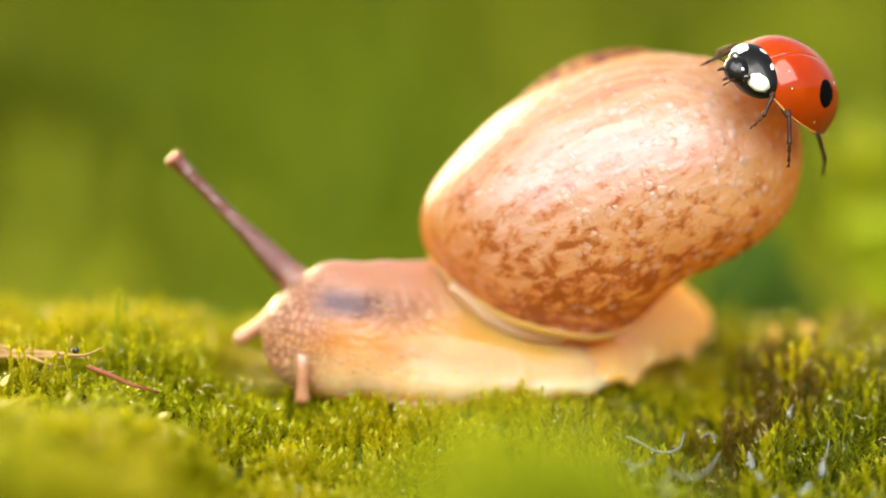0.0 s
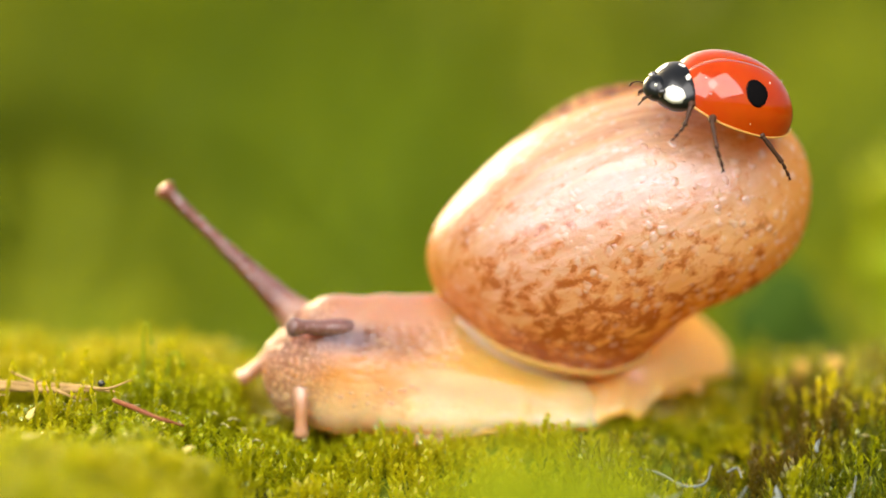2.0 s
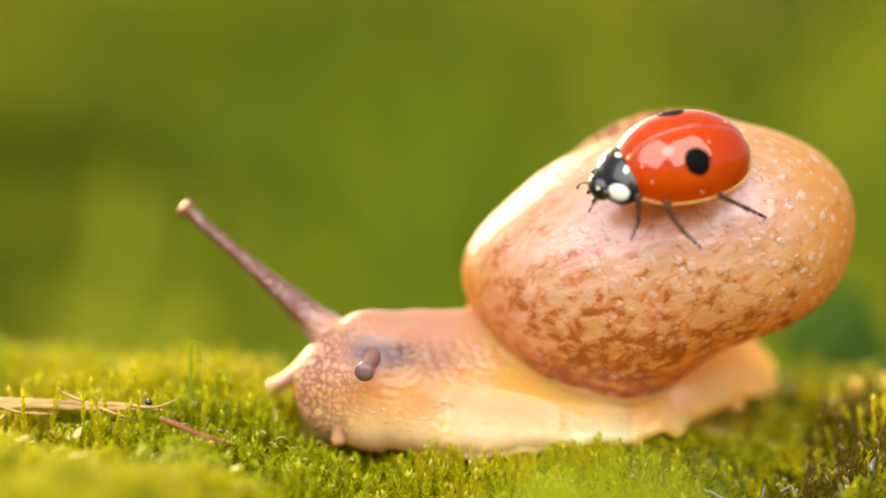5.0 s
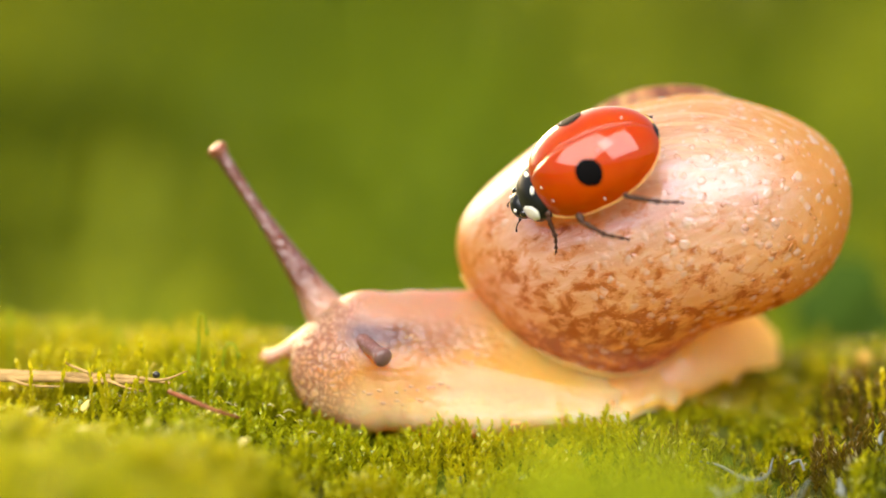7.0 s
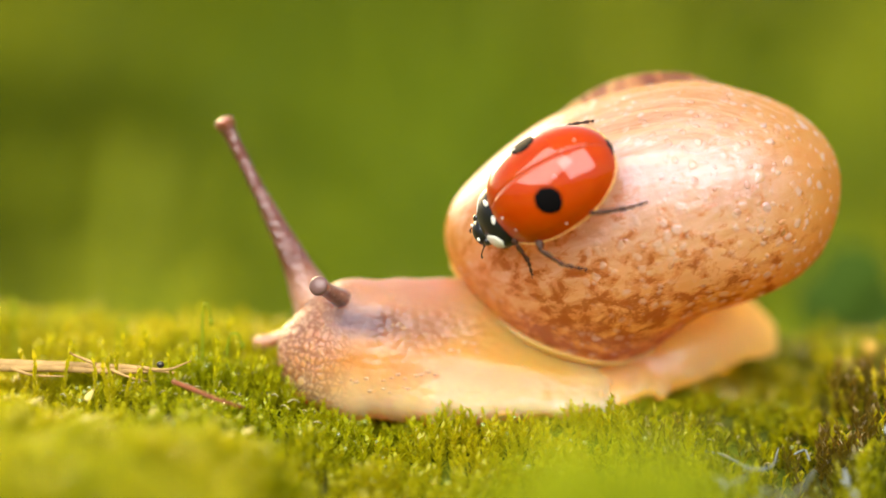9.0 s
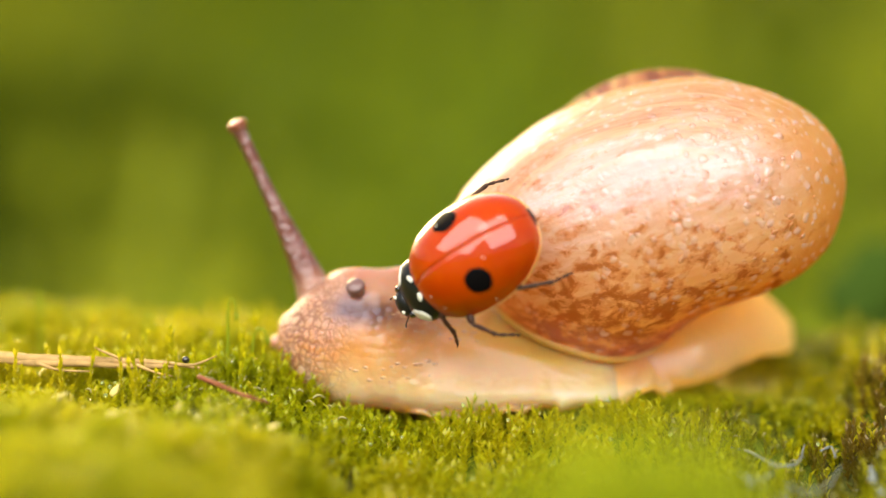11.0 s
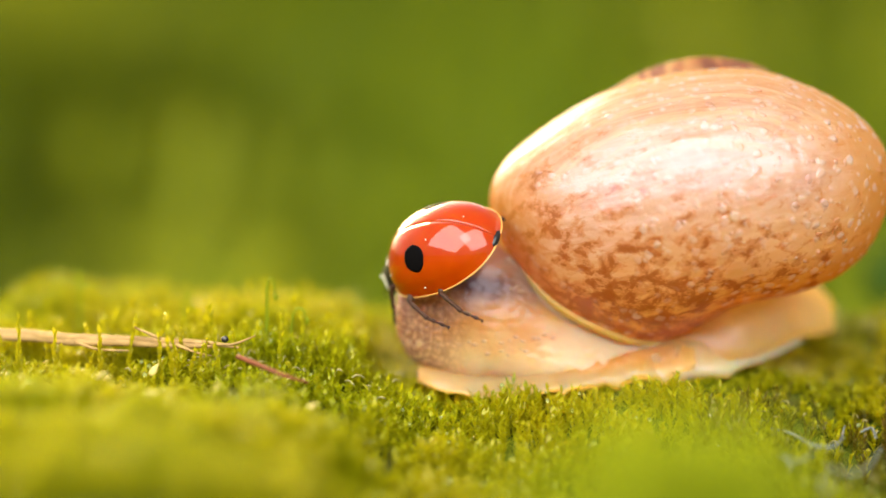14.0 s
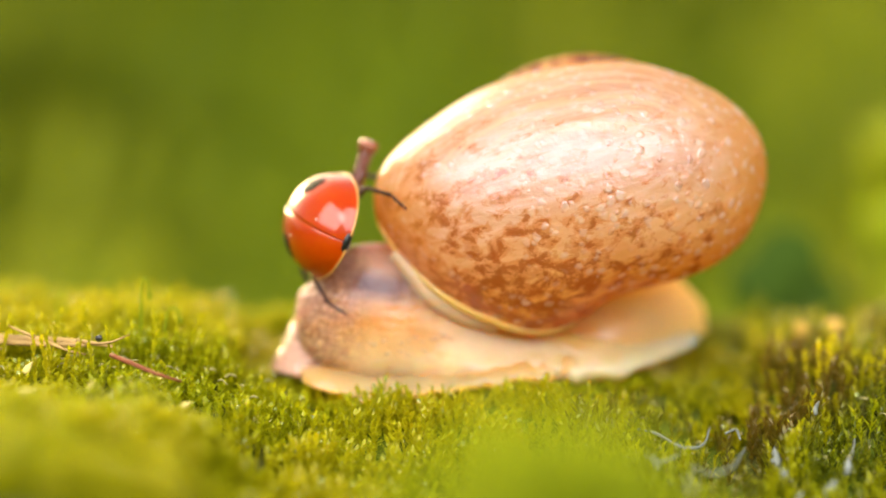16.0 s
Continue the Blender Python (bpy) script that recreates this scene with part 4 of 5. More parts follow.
PR = (0.75, 0.96, 0.53)
PRO_TILT = Matrix.Rotation(radians(38), 4, "Y")


def on_pronotum(az, el, ra, re, lift=1.012, seed=1):
    """A patch on the neck shield: az to the left of ahead, el above the rim, radii in radians."""
    rnd = random.Random(seed)
    fac = [1 + rnd.uniform(-0.09, 0.09) for _ in range(18)]
    rows = []
    for lvl, k in ((0.03, lift), (0.6, lift), (1.0, lift), (1.03, 0.96)):
        row = []
        for j in range(18):
            t = 2 * math.pi * j / 18
            a, e = az + ra * lvl * math.cos(t) * fac[j], el + re * lvl * math.sin(t) * fac[j]
            p = Vector((PR[0] * math.cos(e) * math.cos(a), PR[1] * math.cos(e) * math.sin(a), PR[2] * math.sin(e))) * k
            row.append(tuple(PRO + PRO_TILT @ p))
        rows.append(row)
    return rings(rows)


def leg(side, hip, knee, ankle, toe):
    """A jointed leg from its hip; points relative to the hip."""
    f = lambda p, r: (p[0], side * p[1], p[2], r * 1.15)
    mid = lambda a, b, k: tuple(u + (w - u) * k for u, w in zip(a, b))
    thigh = tube([f((0, -0.15, 0.05), 0.10), f(mid((0, 0, 0), knee, 0.35), 0.125), f(mid((0, 0, 0), knee, 0.8), 0.10), f(knee, 0.06)], 4, 10, 0.06)
    shin = tube([f(knee, 0.05), f(mid(knee, ankle, 0.2), 0.062), f(mid(knee, ankle, 0.7), 0.052), f(mid(knee, ankle, 0.95), 0.066), f(ankle, 0.03)], 4, 8, 0.08)
    foot_a = tube([f(ankle, 0.03), f(mid(ankle, toe, 0.3), 0.05), f(mid(ankle, toe, 0.4), 0.025), f(mid(ankle, toe, 0.7), 0.048), f(mid(ankle, toe, 0.8), 0.022), f(mid(ankle, toe, 0.95), 0.034), f(toe, 0.012)], 4, 8)
    hook = tube([f(mid(ankle, toe, 0.9), 0.025), f((toe[0] + 0.07, toe[1] + 0.03, toe[2] - 0.05), 0.006)], 3, 6)
    return joined(thigh, shin, foot_a, hook)


LEG_PLAN = (("front", (1.55, 0.62, -0.02), (0.22, 0.42, 0.02), (0.30, 0.80, -0.46), (0.52, 1.00, -0.88)),
            ("middle", (0.90, 0.85, -0.05), (0.02, 0.82, 0.04), (-0.42, 1.28, -0.40), (-0.92, 1.44, -0.86)),
            ("hind", (-0.30, 0.80, -0.05), (-0.22, 0.78, 0.04), (-0.98, 1.16, -0.36), (-1.52, 1.20, -0.80)))


def build_ladybird():
    bug = tagged(new("ladybird"), "red two-spot ladybird with glossy wing cases walking on the snail", "ladybird")
    part("abdomen", joined(ball((-0.12, 0, 0.02), (1.90, 1.05, 0.38), 32, 14), ball((1.35, 0, 0.08), (0.6, 0.8, 0.4), 20, 10)), BLACK, bug, "flat black underside and tail end")
    for side in (1, -1):
        e = part("elytron", elytron(side), RED, bug, "glossy orange-red wing case")
        edge = []
        for j in range(25):
            x = EA * math.cos(math.pi * (0.04 + 0.93 * j / 24))
            y = EB * max(0.0, 1 - abs(x / EA) ** (2.5 if x > 0 else 2.0)) ** (1 / 2.15)
            edge.append((x * 1.01, side * (y + 0.045), -0.03, 0.03))
        part("rim", tube(edge, 2, 6), RIM, e, "thin golden edge of the wing case")
        part("spot", on_dome(0.08, side * 0.97, 0.38, 0.31, seed=3 + side), SPOT, e, "round black spot")
    specks = ((1.52, 0.55), (1.38, 0.98), (0.05, 1.49), (-0.40, 0.58), (0.35, -1.0), (-1.3, -0.25))
    for x, y in specks:
        z = dome(x, y)
        part("dust_speck", ball((x, y, z + 0.012), (0.026, 0.026, 0.02), 8, 5), WHITE, bug, "tiny white dust speck")
    shield = part("pronotum", moved(ball((0, 0, 0), PR, 36, 20), Matrix.Translation(PRO) @ PRO_TILT), BLACK, bug, "black neck shield with cream side patches")
    for side in (1, -1):
        part("side_patch", on_pronotum(side * 1.10, 0.62, 0.50, 0.40, seed=11 + side), WHITE, shield, "rounded cream patch")
        part("hind_mark", on_pronotum(side * 2.45, 1.06, 0.30, 0.095, seed=17 + side), WHITE, shield, "small cream mark")
    head = part("head", moved(ball((0, 0, 0), (0.37, 0.45, 0.35), 28, 16), Matrix.Translation((2.40, 0, -0.33)) @ Matrix.Rotation(radians(35), 4, "Y")), BLACK, bug, "small glossy black head")
    for side in (1, -1):
        part("eye", ball((2.42, side * 0.42, -0.20), (0.13, 0.11, 0.14), 14, 8), EYE, head, "black eye")
        part("eye_mark", ball((2.62, side * 0.25, -0.11), (0.05, 0.06, 0.05), 10, 6), WHITE, head, "cream mark beside the eye")
        part("antenna", tube([(2.58, side * 0.3, -0.44, 0.025), (2.78, side * 0.42, -0.52, 0.018), (2.88, side * 0.46, -0.64, 0.022), (2.90, side * 0.46, -0.72, 0.03), (2.92, side * 0.46, -0.77, 0.01)], 4, 8), LEGS, head, "short club-tipped antenna")
        part("palp", tube([(2.56, side * 0.16, -0.54, 0.05), (2.68, side * 0.18, -0.66, 0.05), (2.70, side * 0.18, -0.75, 0.02)], 4, 8), LEGS, head, "brown mouth palp")
    legs = []
    for side in (1, -1):
        for _, hip, knee, ankle, toe in LEG_PLAN:
            ob = part("leg", leg(side, hip, knee, ankle, toe), LEGS, bug, "thin dark brown jointed leg")
            ob.location = (hip[0] * MM, side * hip[1] * MM, hip[2] * MM)
            legs.append(ob)
    return bug, legs


# ---- litter in the moss ----
def litter():
    straw = tagged(new("straw"), "dry split yellowish straw lying in the moss", "straw")
    pts = [(-17.76, -1.35, 1.75, 0.2), (-16.50, -1.40, 1.70, 0.2), (-15.16, -1.91, 1.70, 0.19), (-13.85, -1.87, 1.65, 0.17), (-12.39, -1.83, 1.60, 0.14), (-11.25, -1.80, 1.55, 0.1), (-10.14, -2.29, 1.50, 0.05)]
    part("stalk", tube([(x, y, z, r * 0.72) for x, y, z, r in pts], 5, 9, 0.10, 2), STRAW, straw)
    part("split_strand", tube([(x + 0.3, y - 0.16, z - 0.10 - 0.05 * math.sin(2.3 * x), r * 0.55) for x, y, z, r in pts[:-1]], 5, 8, 0.14, 6), STRAW, straw)
    part("split_fibre", tube([(-11.17, -2.33, 1.65, 0.06), (-10.25, -3.11, 1.75, 0.04), (-9.68, -2.31, 1.85, 0.02)], 4, 8, 0.1), STRAW, straw)
    part("split_fibre", tube([(-12.39, -2.29, 1.75, 0.05), (-13.06, -2.15, 2.00, 0.03), (-13.15, -2.25, 2.10, 0.015)], 4, 8, 0.1), STRAW, straw)
    part("split_fibre", tube([(-14.9, -2.15, 1.62, 0.05), (-14.2, -2.35, 1.45, 0.04), (-13.3, -2.4, 1.42, 0.02)], 4, 8, 0.1), STRAW, straw)
    part("split_fibre", tube([(-12.0, -2.1, 1.55, 0.05), (-11.4, -2.45, 1.40, 0.035), (-10.9, -2.5, 1.30, 0.015)], 4, 8, 0.1), STRAW, straw)
    twig = tagged(new("twig"), "short reddish brown twig lying beside the straw", "twig")
    part("stick", tube([(-10.02, -3.57, 1.50, 0.07), (-9.39, -4.19, 1.40, 0.075), (-8.62, -4.68, 1.20, 0.06), (-7.97, -4.28, 0.90, 0.04)], 4, 9, 0.12, 4), BARK, twig)
    seed = tagged(new("seed", mesh_of("seed", *ball((0, 0, 0), (0.11, 0.10, 0.10), 14, 9), SEED)), "tiny round black seed on the straw", "seed")
    seed.location = tuple(v * MM for v in (-10.55, -2.33, 1.75))
    for x, y, h, bend in ((-9.58, -0.94, 2.8, 0.3), (-8.89, -0.92, 1.9, 0.5), (-15.67, 2.10, 2.7, 0.08), (-12.39, 1.24, 2.0, 0.3)):
        z = float(height(x, y))
        ob = tagged(new("spore_stalk"), "thin green moss spore stalk with a bent tip", "moss stalk", "spore stalks beside the straw")
        ob.location = (x * MM, y * MM, z * MM)
        part("stem", tube([(0, 0, -0.2, 0.05), (0.05, 0, h * 0.5, 0.045), (bend * 0.3, 0, h * 0.95, 0.04), (bend * 0.8, 0, h, 0.035), (bend, 0, h * 0.86, 0.03)], 5, 8), TUFT, ob)
        part("capsule", ball((bend * 1.05, 0, h * 0.82), (0.07, 0.07, 0.12), 10, 6), TUFT, ob)
    fibres = ([(4.91, -2.38, -0.72), (5.43, -2.99, -0.72), (6.02, -4.61, -0.72), (6.61, -4.25, -0.72), (7.01, -1.99, -0.72)],
              [(6.07, -6.71, -0.72), (6.51, -7.71, -0.72), (7.11, -7.05, -0.72), (7.76, -4.61, -0.72)],
              [(10.98, -0.41, -0.72), (11.94, 0.41, -0.72), (12.78, 2.97, -0.72), (13.15, 6.00, -0.72)],
              [(4.29, 2.10, -0.72), (4.67, 0.41, -0.72), (4.95, -0.97, -0.72)],
              [(4.92, -5.67, -0.72), (5.33, -6.37, -0.72), (5.87, -5.46, -0.72)],
              [(7.39, -2.76, -0.72), (7.74, -2.22, -0.72), (7.72, -3.51, -0.72)],
              [(5.80, -8.04, -0.72), (5.79, -9.94, -0.72), (6.10, -8.04, -0.72)],
              [(-3.79, 0.41, -0.72), (-3.26, -0.16, -0.72), (-2.96, 0.83, -0.72)],
              [(9.57, 0.41, -0.72), (9.84, -0.41, -0.72), (9.90, -1.60, -0.72)],
              [(11.13, -1.60, -0.72), (10.94, -3.51, -0.72), (10.60, -5.32, -0.72)],
              [(-2.21, -1.60, -0.72), (-1.54, -2.22, -0.72), (-1.39, -1.21, -0.72)])
    for i, pts in enumerate(fibres):
        n = len(pts)
        rows = [(*p, 0.042 if 0 < k < n - 1 else 0.03) for k, p in enumerate(pts)]
        ob = new("fibre", mesh_of("fibre", *tube(rows, 6, 8, 0.25, i), PALE))
        tagged(ob, "pale grey curled dead moss fibre", "fibre", "dead fibres in the moss")
    for x, y, z, r in ((11.35, 4.0, 1.14, 0.34), (10.32, 3.8, 1.15, 0.25)):
        bract = new("bract", mesh_of("bract", *ball((0, 0, 0), (r, r * 0.7, r * 1.1), 14, 9), OCHRE))
        bract.location = (x * MM, y * MM, z * MM)
        tagged(bract, "small ochre dry bract in the moss", "bract", "bracts in the moss")
    # dead leaflets, pointed and cupped, caught among the shoots: pale grey ones in the hollow, straw yellow ones near the straw
    rnd = random.Random(61)
    grey = ((9.9, -6.4, 0.36), (9.0, -6.6, 0.34), (8.6, -4.6, 0.36), (10.5, -5.2, 0.34), (6.2, -5.6, 0.34), (8.7, -5.9, 0.32), (5.25, -5.4, 0.34), (10.0, -2.6, 0.3))
    yellow = ((-11.96, -6.3, 0.32), (-11.9, -2.9, 0.24), (-12.4, -3.4, 0.26), (-7.76, -5.3, 0.26), (-13.6, -4.8, 0.24), (-10.3, -5.6, 0.2))
    for spots, skin, upright, words in ((grey, PALE, 0.0, "pale grey pointed dead leaflet among moss shoots"), (yellow, YELLOWED, 1.2, "straw yellow cupped dead leaflet lying on the moss")):
        for x, y, r in spots:
            rows = []
            for i in range(6):
                u = i / 5
                w = r * 0.5 * math.sin(math.pi * (0.18 + 0.80 * u)) * (1 - 0.35 * u)
                rows.append([(w * math.cos(a), 0.10 * r * math.sin(a) + 0.25 * w * math.cos(a) ** 2, r * (2.0 * u - 1) * 0.8) for a in (2 * math.pi * k / 10 for k in range(10))])
            turn = Matrix.Rotation(rnd.uniform(-0.9, 0.9), 4, "Z") @ Matrix.Rotation(rnd.uniform(-0.5, 0.2), 4, "X") @ Matrix.Rotation(upright + rnd.uniform(-0.7, 0.7), 4, "Y")
            ob = new("dead_leaflet", mesh_of("dead_leaflet", *moved(rings(rows), turn), skin))
            ob.location = (x * MM, y * MM, (float(height(x, y)) + 1.0 - 0.2 * upright) * MM)
            tagged(ob, words, "leaflet", "dead leaflets in the moss")


def seedlings():
    rnd = random.Random(23)
    for (x, y, h, n) in ((17.4, 30, 14.5, 26), (20.2, 33, 12.5, 22), (17.8, 27, 10.5, 18)):
        plant = tagged(new("seedling"), "bright green seedling with small rounded leaves, out of focus", "plant", "seedlings behind the snail")
        z = float(height(x, y))
        plant.location = (x * MM, y * MM, z * MM)
        part("stem", tube([(0, 0, -0.3, 0.28), (0.2, 0, h * 0.5, 0.22), (0.1, 0.2, h, 0.14)], 4, 8), SEEDLING, plant)
        for i in range(n):
            a, k = i * 2.4, (0.60 if i % 2 else 0.82) + rnd.uniform(-0.02, 0.05)
            m = Matrix.Translation((0.15 + 0.7 * math.cos(a), 0.7 * math.sin(a), h * k)) @ Matrix.Rotation(a, 4, "Z") @ Matrix.Rotation(radians(-58 + rnd.uniform(-20, 20)), 4, "Y")
            part("leaf", moved(ball((0, 0, 0), (1.3, 1.1, 0.08), 14, 6), m), SEEDLING, plant)


def gap_leaf():
    # dark leaf added where there is only a shaded gap
    plant = tagged(new("shaded_gap_leaf"), "dark green leaf added for the shaded gap behind the snail's tail", "leaf")
    x, y = 11.6, 19.0
    z = float(height(x, y))
    plant.location = (x * MM, y * MM, z * MM)
    top = 0.2 - z
    part("stem", tube([(0, 0, -0.3, 0.3), (0, 0.2, top * 0.5, 0.25), (0, 0, top, 0.2)], 4, 8), GAP_DARK, plant)
    for dx, dz, tilt in ((-0.7, 0.0, 12), (0.9, -0.5, -8), (0.2, 1.0, 4)):
        m = Matrix.Translation((dx, 0.3 * dx, top + dz)) @ Matrix.Rotation(radians(tilt), 4, "Y") @ Matrix.Rotation(radians(-12), 4, "X")
        part("blade", moved(ball((0, 0, 0), (1.3, 0.12, 1.1), 20, 8), m), GAP_DARK, plant)


def yellow_leaves():
    """A yellowing plant far behind."""
    plant = tagged(new("yellowing_plant"), "yellowing leafy plant far behind, fully out of focus", "plant")
    x, y = -49.0, 220.0
    z = float(height(x, y))
    plant.location = (x * MM, y * MM, z * MM)
    top = 8.0 - z
    part("stem", tube([(0, 0, -1.0, 0.8), (0.5, 0, top * 0.5, 0.6), (0, 0, top, 0.4)], 4, 8), OCHRE, plant)
    for dx, dz, tilt in ((-6.0, -2.0, 20), (5.5, -1.0, -15), (0.5, 3.5, 5), (-2.0, -6.5, -30)):
        m = Matrix.Translation((dx, 0.4 * dx, top + dz)) @ Matrix.Rotation(radians(tilt), 4, "Y") @ Matrix.Rotation(radians(-15), 4, "X")
        part("leaf", moved(ball((0, 0, 0), (4.6, 0.3, 3.0), 20, 8), m), OCHRE, plant)


gap_leaf()
ground_sheet()
snail, shell, head, foot, tail, far_stalk, near_stalk, feel_near, feel_far = build_snail()
ladybird, legs = build_ladybird()
litter()
seedlings()
meadow()
bright_meadow()
yellow_leaves()
tall_grass()
moss_cover()


def motions():
    walk(snail, [
        (0, pose(0.000000, 0.000000, 0.000000, 0.00, -0.00, 0.00)),
        (0.5, pose(-0.000178, 0.000000, 0.000000, 0.00, -0.00, 0.00)),
        (1, pose(-0.000330, 0.000000, 0.000000, 0.00, -0.00, 0.00)),
        (1.5, pose(-0.000419, 0.000000, 0.000000, 0.00, -0.00, 0.00)),
        (2, pose(-0.000566, 0.000000, 0.000000, 0.00, -0.00, 0.00)),
        (2.5, pose(-0.000629, 0.000000, 0.000000, 0.00, -0.00, 0.00)),
        (3, pose(-0.000765, 0.000000, 0.000000, 0.00, -0.00, 0.00)),
        (3.5, pose(-0.000861, 0.000000, 0.000000, 0.00, -0.00, 0.00)),
        (4, pose(-0.000851, 0.000000, 0.000000, 0.00, -0.00, 0.00)),
        (6.5, pose(-0.001261, 0.000000, 0.000000, 0.00, -0.00, 0.00)),
        (7, pose(-0.001340, 0.000000, 0.000000, 0.00, -0.00, 0.00)),
        (7.5, pose(-0.001433, 0.000000, 0.000000, 0.00, -0.00, 0.00)),
        (8, pose(-0.001520, 0.000000, 0.000000, 0.00, -0.00, 0.00)),
        (10.5, pose(-0.002324, 0.000000, 0.000000, 0.00, -0.00, 0.00)),
        (11, pose(-0.002430, 0.000000, 0.000000, 0.00, -0.00, 0.00)),
        (11.5, pose(-0.002480, 0.000000, 0.000000, 0.00, -0.00, 0.00)),
        (12, pose(-0.002356, 0.000000, 0.000000, 0.00, -0.00, 0.00)),
        (12.5, pose(-0.002282, 0.000000, 0.000000, 0.00, -0.00, 0.00)),
        (13, pose(-0.002205, 0.000000, 0.000000, 0.00, -0.00, 0.00)),
        (13.5, pose(-0.002194, 0.000000, 0.000000, 0.00, -0.00, 0.00)),
        (14, pose(-0.002375, 0.000000, 0.000000, 0.00, -0.00, 0.00)),
        (14.5, pose(-0.002172, 0.000000, 0.000000, 0.00, -0.00, 0.00)),
        (15, pose(-0.002167, 0.000000, 0.000000, 0.00, -0.00, 0.00)),
        (15.5, pose(-0.002120, 0.000000, 0.000000, 0.00, -0.00, 0.00)),
        (16, pose(-0.002051, 0.000000, 0.000000, 0.00, -0.00, 0.00)),
    ])
    walk(shell, [
        (0, pose(0.005018, 0.001500, 0.005878, 81.25, -23.75, 3.55)),
        (0.5, pose(0.005018, 0.001500, 0.005930, 82.10, -23.92, 3.23)),
        (1, pose(0.005018, 0.001500, 0.005911, 82.68, -23.95, 2.10)),
        (1.5, pose(0.005018, 0.001500, 0.005848, 82.67, -23.25, 1.23)),
        (2, pose(0.005018, 0.001500, 0.005824, 83.07, -23.55, 0.26)),
        (2.5, pose(0.005018, 0.001500, 0.005772, 83.82, -23.03, -1.29)),
        (3, pose(0.005018, 0.001500, 0.005820, 83.59, -23.45, -1.93)),
        (3.5, pose(0.005018, 0.001500, 0.005726, 84.99, -22.41, -2.90)),
        (4, pose(0.005018, 0.001500, 0.005614, 84.79, -21.07, -3.20)),
        (6.5, pose(0.005018, 0.001500, 0.005441, 86.53, -18.04, -5.71)),
        (7, pose(0.005018, 0.001500, 0.005420, 86.02, -17.75, -5.56)),
        (7.5, pose(0.005018, 0.001500, 0.005423, 85.81, -17.67, -5.70)),
        (8, pose(0.005018, 0.001500, 0.005456, 85.83, -17.64, -5.47)),
        (10.5, pose(0.005018, 0.001500, 0.005484, 83.65, -18.44, -0.82)),
        (11, pose(0.005018, 0.001500, 0.005471, 83.93, -17.94, -0.42)),
        (11.5, pose(0.005018, 0.001500, 0.005666, 80.72, -16.54, 1.49)),
        (12, pose(0.005018, 0.001500, 0.005739, 80.69, -14.62, 1.34)),
        (12.5, pose(0.005018, 0.001500, 0.005652, 81.33, -13.43, 2.51)),
        (13, pose(0.005018, 0.001500, 0.005529, 82.28, -12.56, 2.21)),
        (13.5, pose(0.005018, 0.001500, 0.005550, 83.27, -12.27, 2.07)),
        (14, pose(0.005018, 0.001500, 0.005270, 84.60, -11.37, 1.46)),
        (14.5, pose(0.005018, 0.001500, 0.005365, 83.64, -11.60, 2.32)),
        (15, pose(0.005018, 0.001500, 0.005512, 81.98, -12.48, 3.64)),
        (15.5, pose(0.005018, 0.001500, 0.005570, 80.83, -12.84, 4.23)),
        (16, pose(0.005018, 0.001500, 0.005634, 80.05, -13.38, 4.35)),
    ])
    walk(head, [
        (0, pose(-0.000000, 0.000000, 0.000000, 0.00, -0.00, 0.00)),
        (0.5, pose(0.000143, 0.000000, -0.000040, 0.00, -0.00, 0.00)),
        (1, pose(0.000027, 0.000000, 0.000006, 0.00, -0.00, 0.00)),
        (1.5, pose(-0.000182, 0.000000, 0.000011, 0.00, -0.00, 0.00)),
        (2, pose(-0.000191, 0.000000, -0.000016, 0.00, -0.00, 0.00)),
        (2.5, pose(-0.000280, 0.000000, -0.000016, 0.00, -0.00, 0.00)),
        (3, pose(-0.000264, 0.000000, 0.000064, 0.00, -0.00, 0.00)),
        (3.5, pose(-0.000270, 0.000000, 0.000100, 0.00, -0.00, 0.00)),
        (4, pose(-0.000278, 0.000000, 0.000120, 0.00, -0.00, 0.00)),
        (6.5, pose(-0.000275, 0.000000, -0.000156, 0.00, -0.00, 0.00)),
        (7, pose(-0.000229, 0.000000, -0.000190, 0.00, -0.00, 0.00)),
        (7.5, pose(-0.000221, 0.000000, -0.000182, 0.00, -0.00, 0.00)),
        (8, pose(-0.000189, 0.000000, -0.000198, 0.00, -0.00, 0.00)),
        (10.5, pose(-0.000394, 0.000000, 0.000020, 0.00, -0.00, 0.00)),
        (11, pose(-0.000385, 0.000000, 0.000053, 0.00, -0.00, 0.00)),
        (11.5, pose(-0.000003, 0.000059, 0.000100, 0.00, -0.00, 0.00)),
        (12, pose(0.000528, 0.000207, 0.000177, 0.00, -0.00, 0.00)),
        (12.5, pose(0.000625, 0.000400, 0.000163, 0.00, -0.00, 0.00)),
        (13, pose(0.000860, 0.000593, 0.000095, 0.00, -0.00, 0.00)),
        (13.5, pose(0.001312, 0.000741, 0.000074, 0.00, -0.00, 0.00)),
        (14, pose(0.001803, 0.000800, 0.000099, 0.00, -0.00, 0.00)),
        (14.5, pose(0.002030, 0.000800, 0.000114, 0.00, -0.00, 0.00)),
        (15, pose(0.002110, 0.000800, 0.000141, 0.00, -0.00, 0.00)),
        (15.5, pose(0.002239, 0.000800, 0.000112, 0.00, -0.00, 0.00)),
        (16, pose(0.002279, 0.000800, 0.000132, 0.00, -0.00, 0.00)),
    ])
    walk(foot, [
        (0, pose(0.000000, 0.000000, 0.000000, 0.00, -0.00, 0.00)),
        (16, pose(0.000000, 0.000000, 0.000000, 0.00, -0.00, 0.00)),
    ])
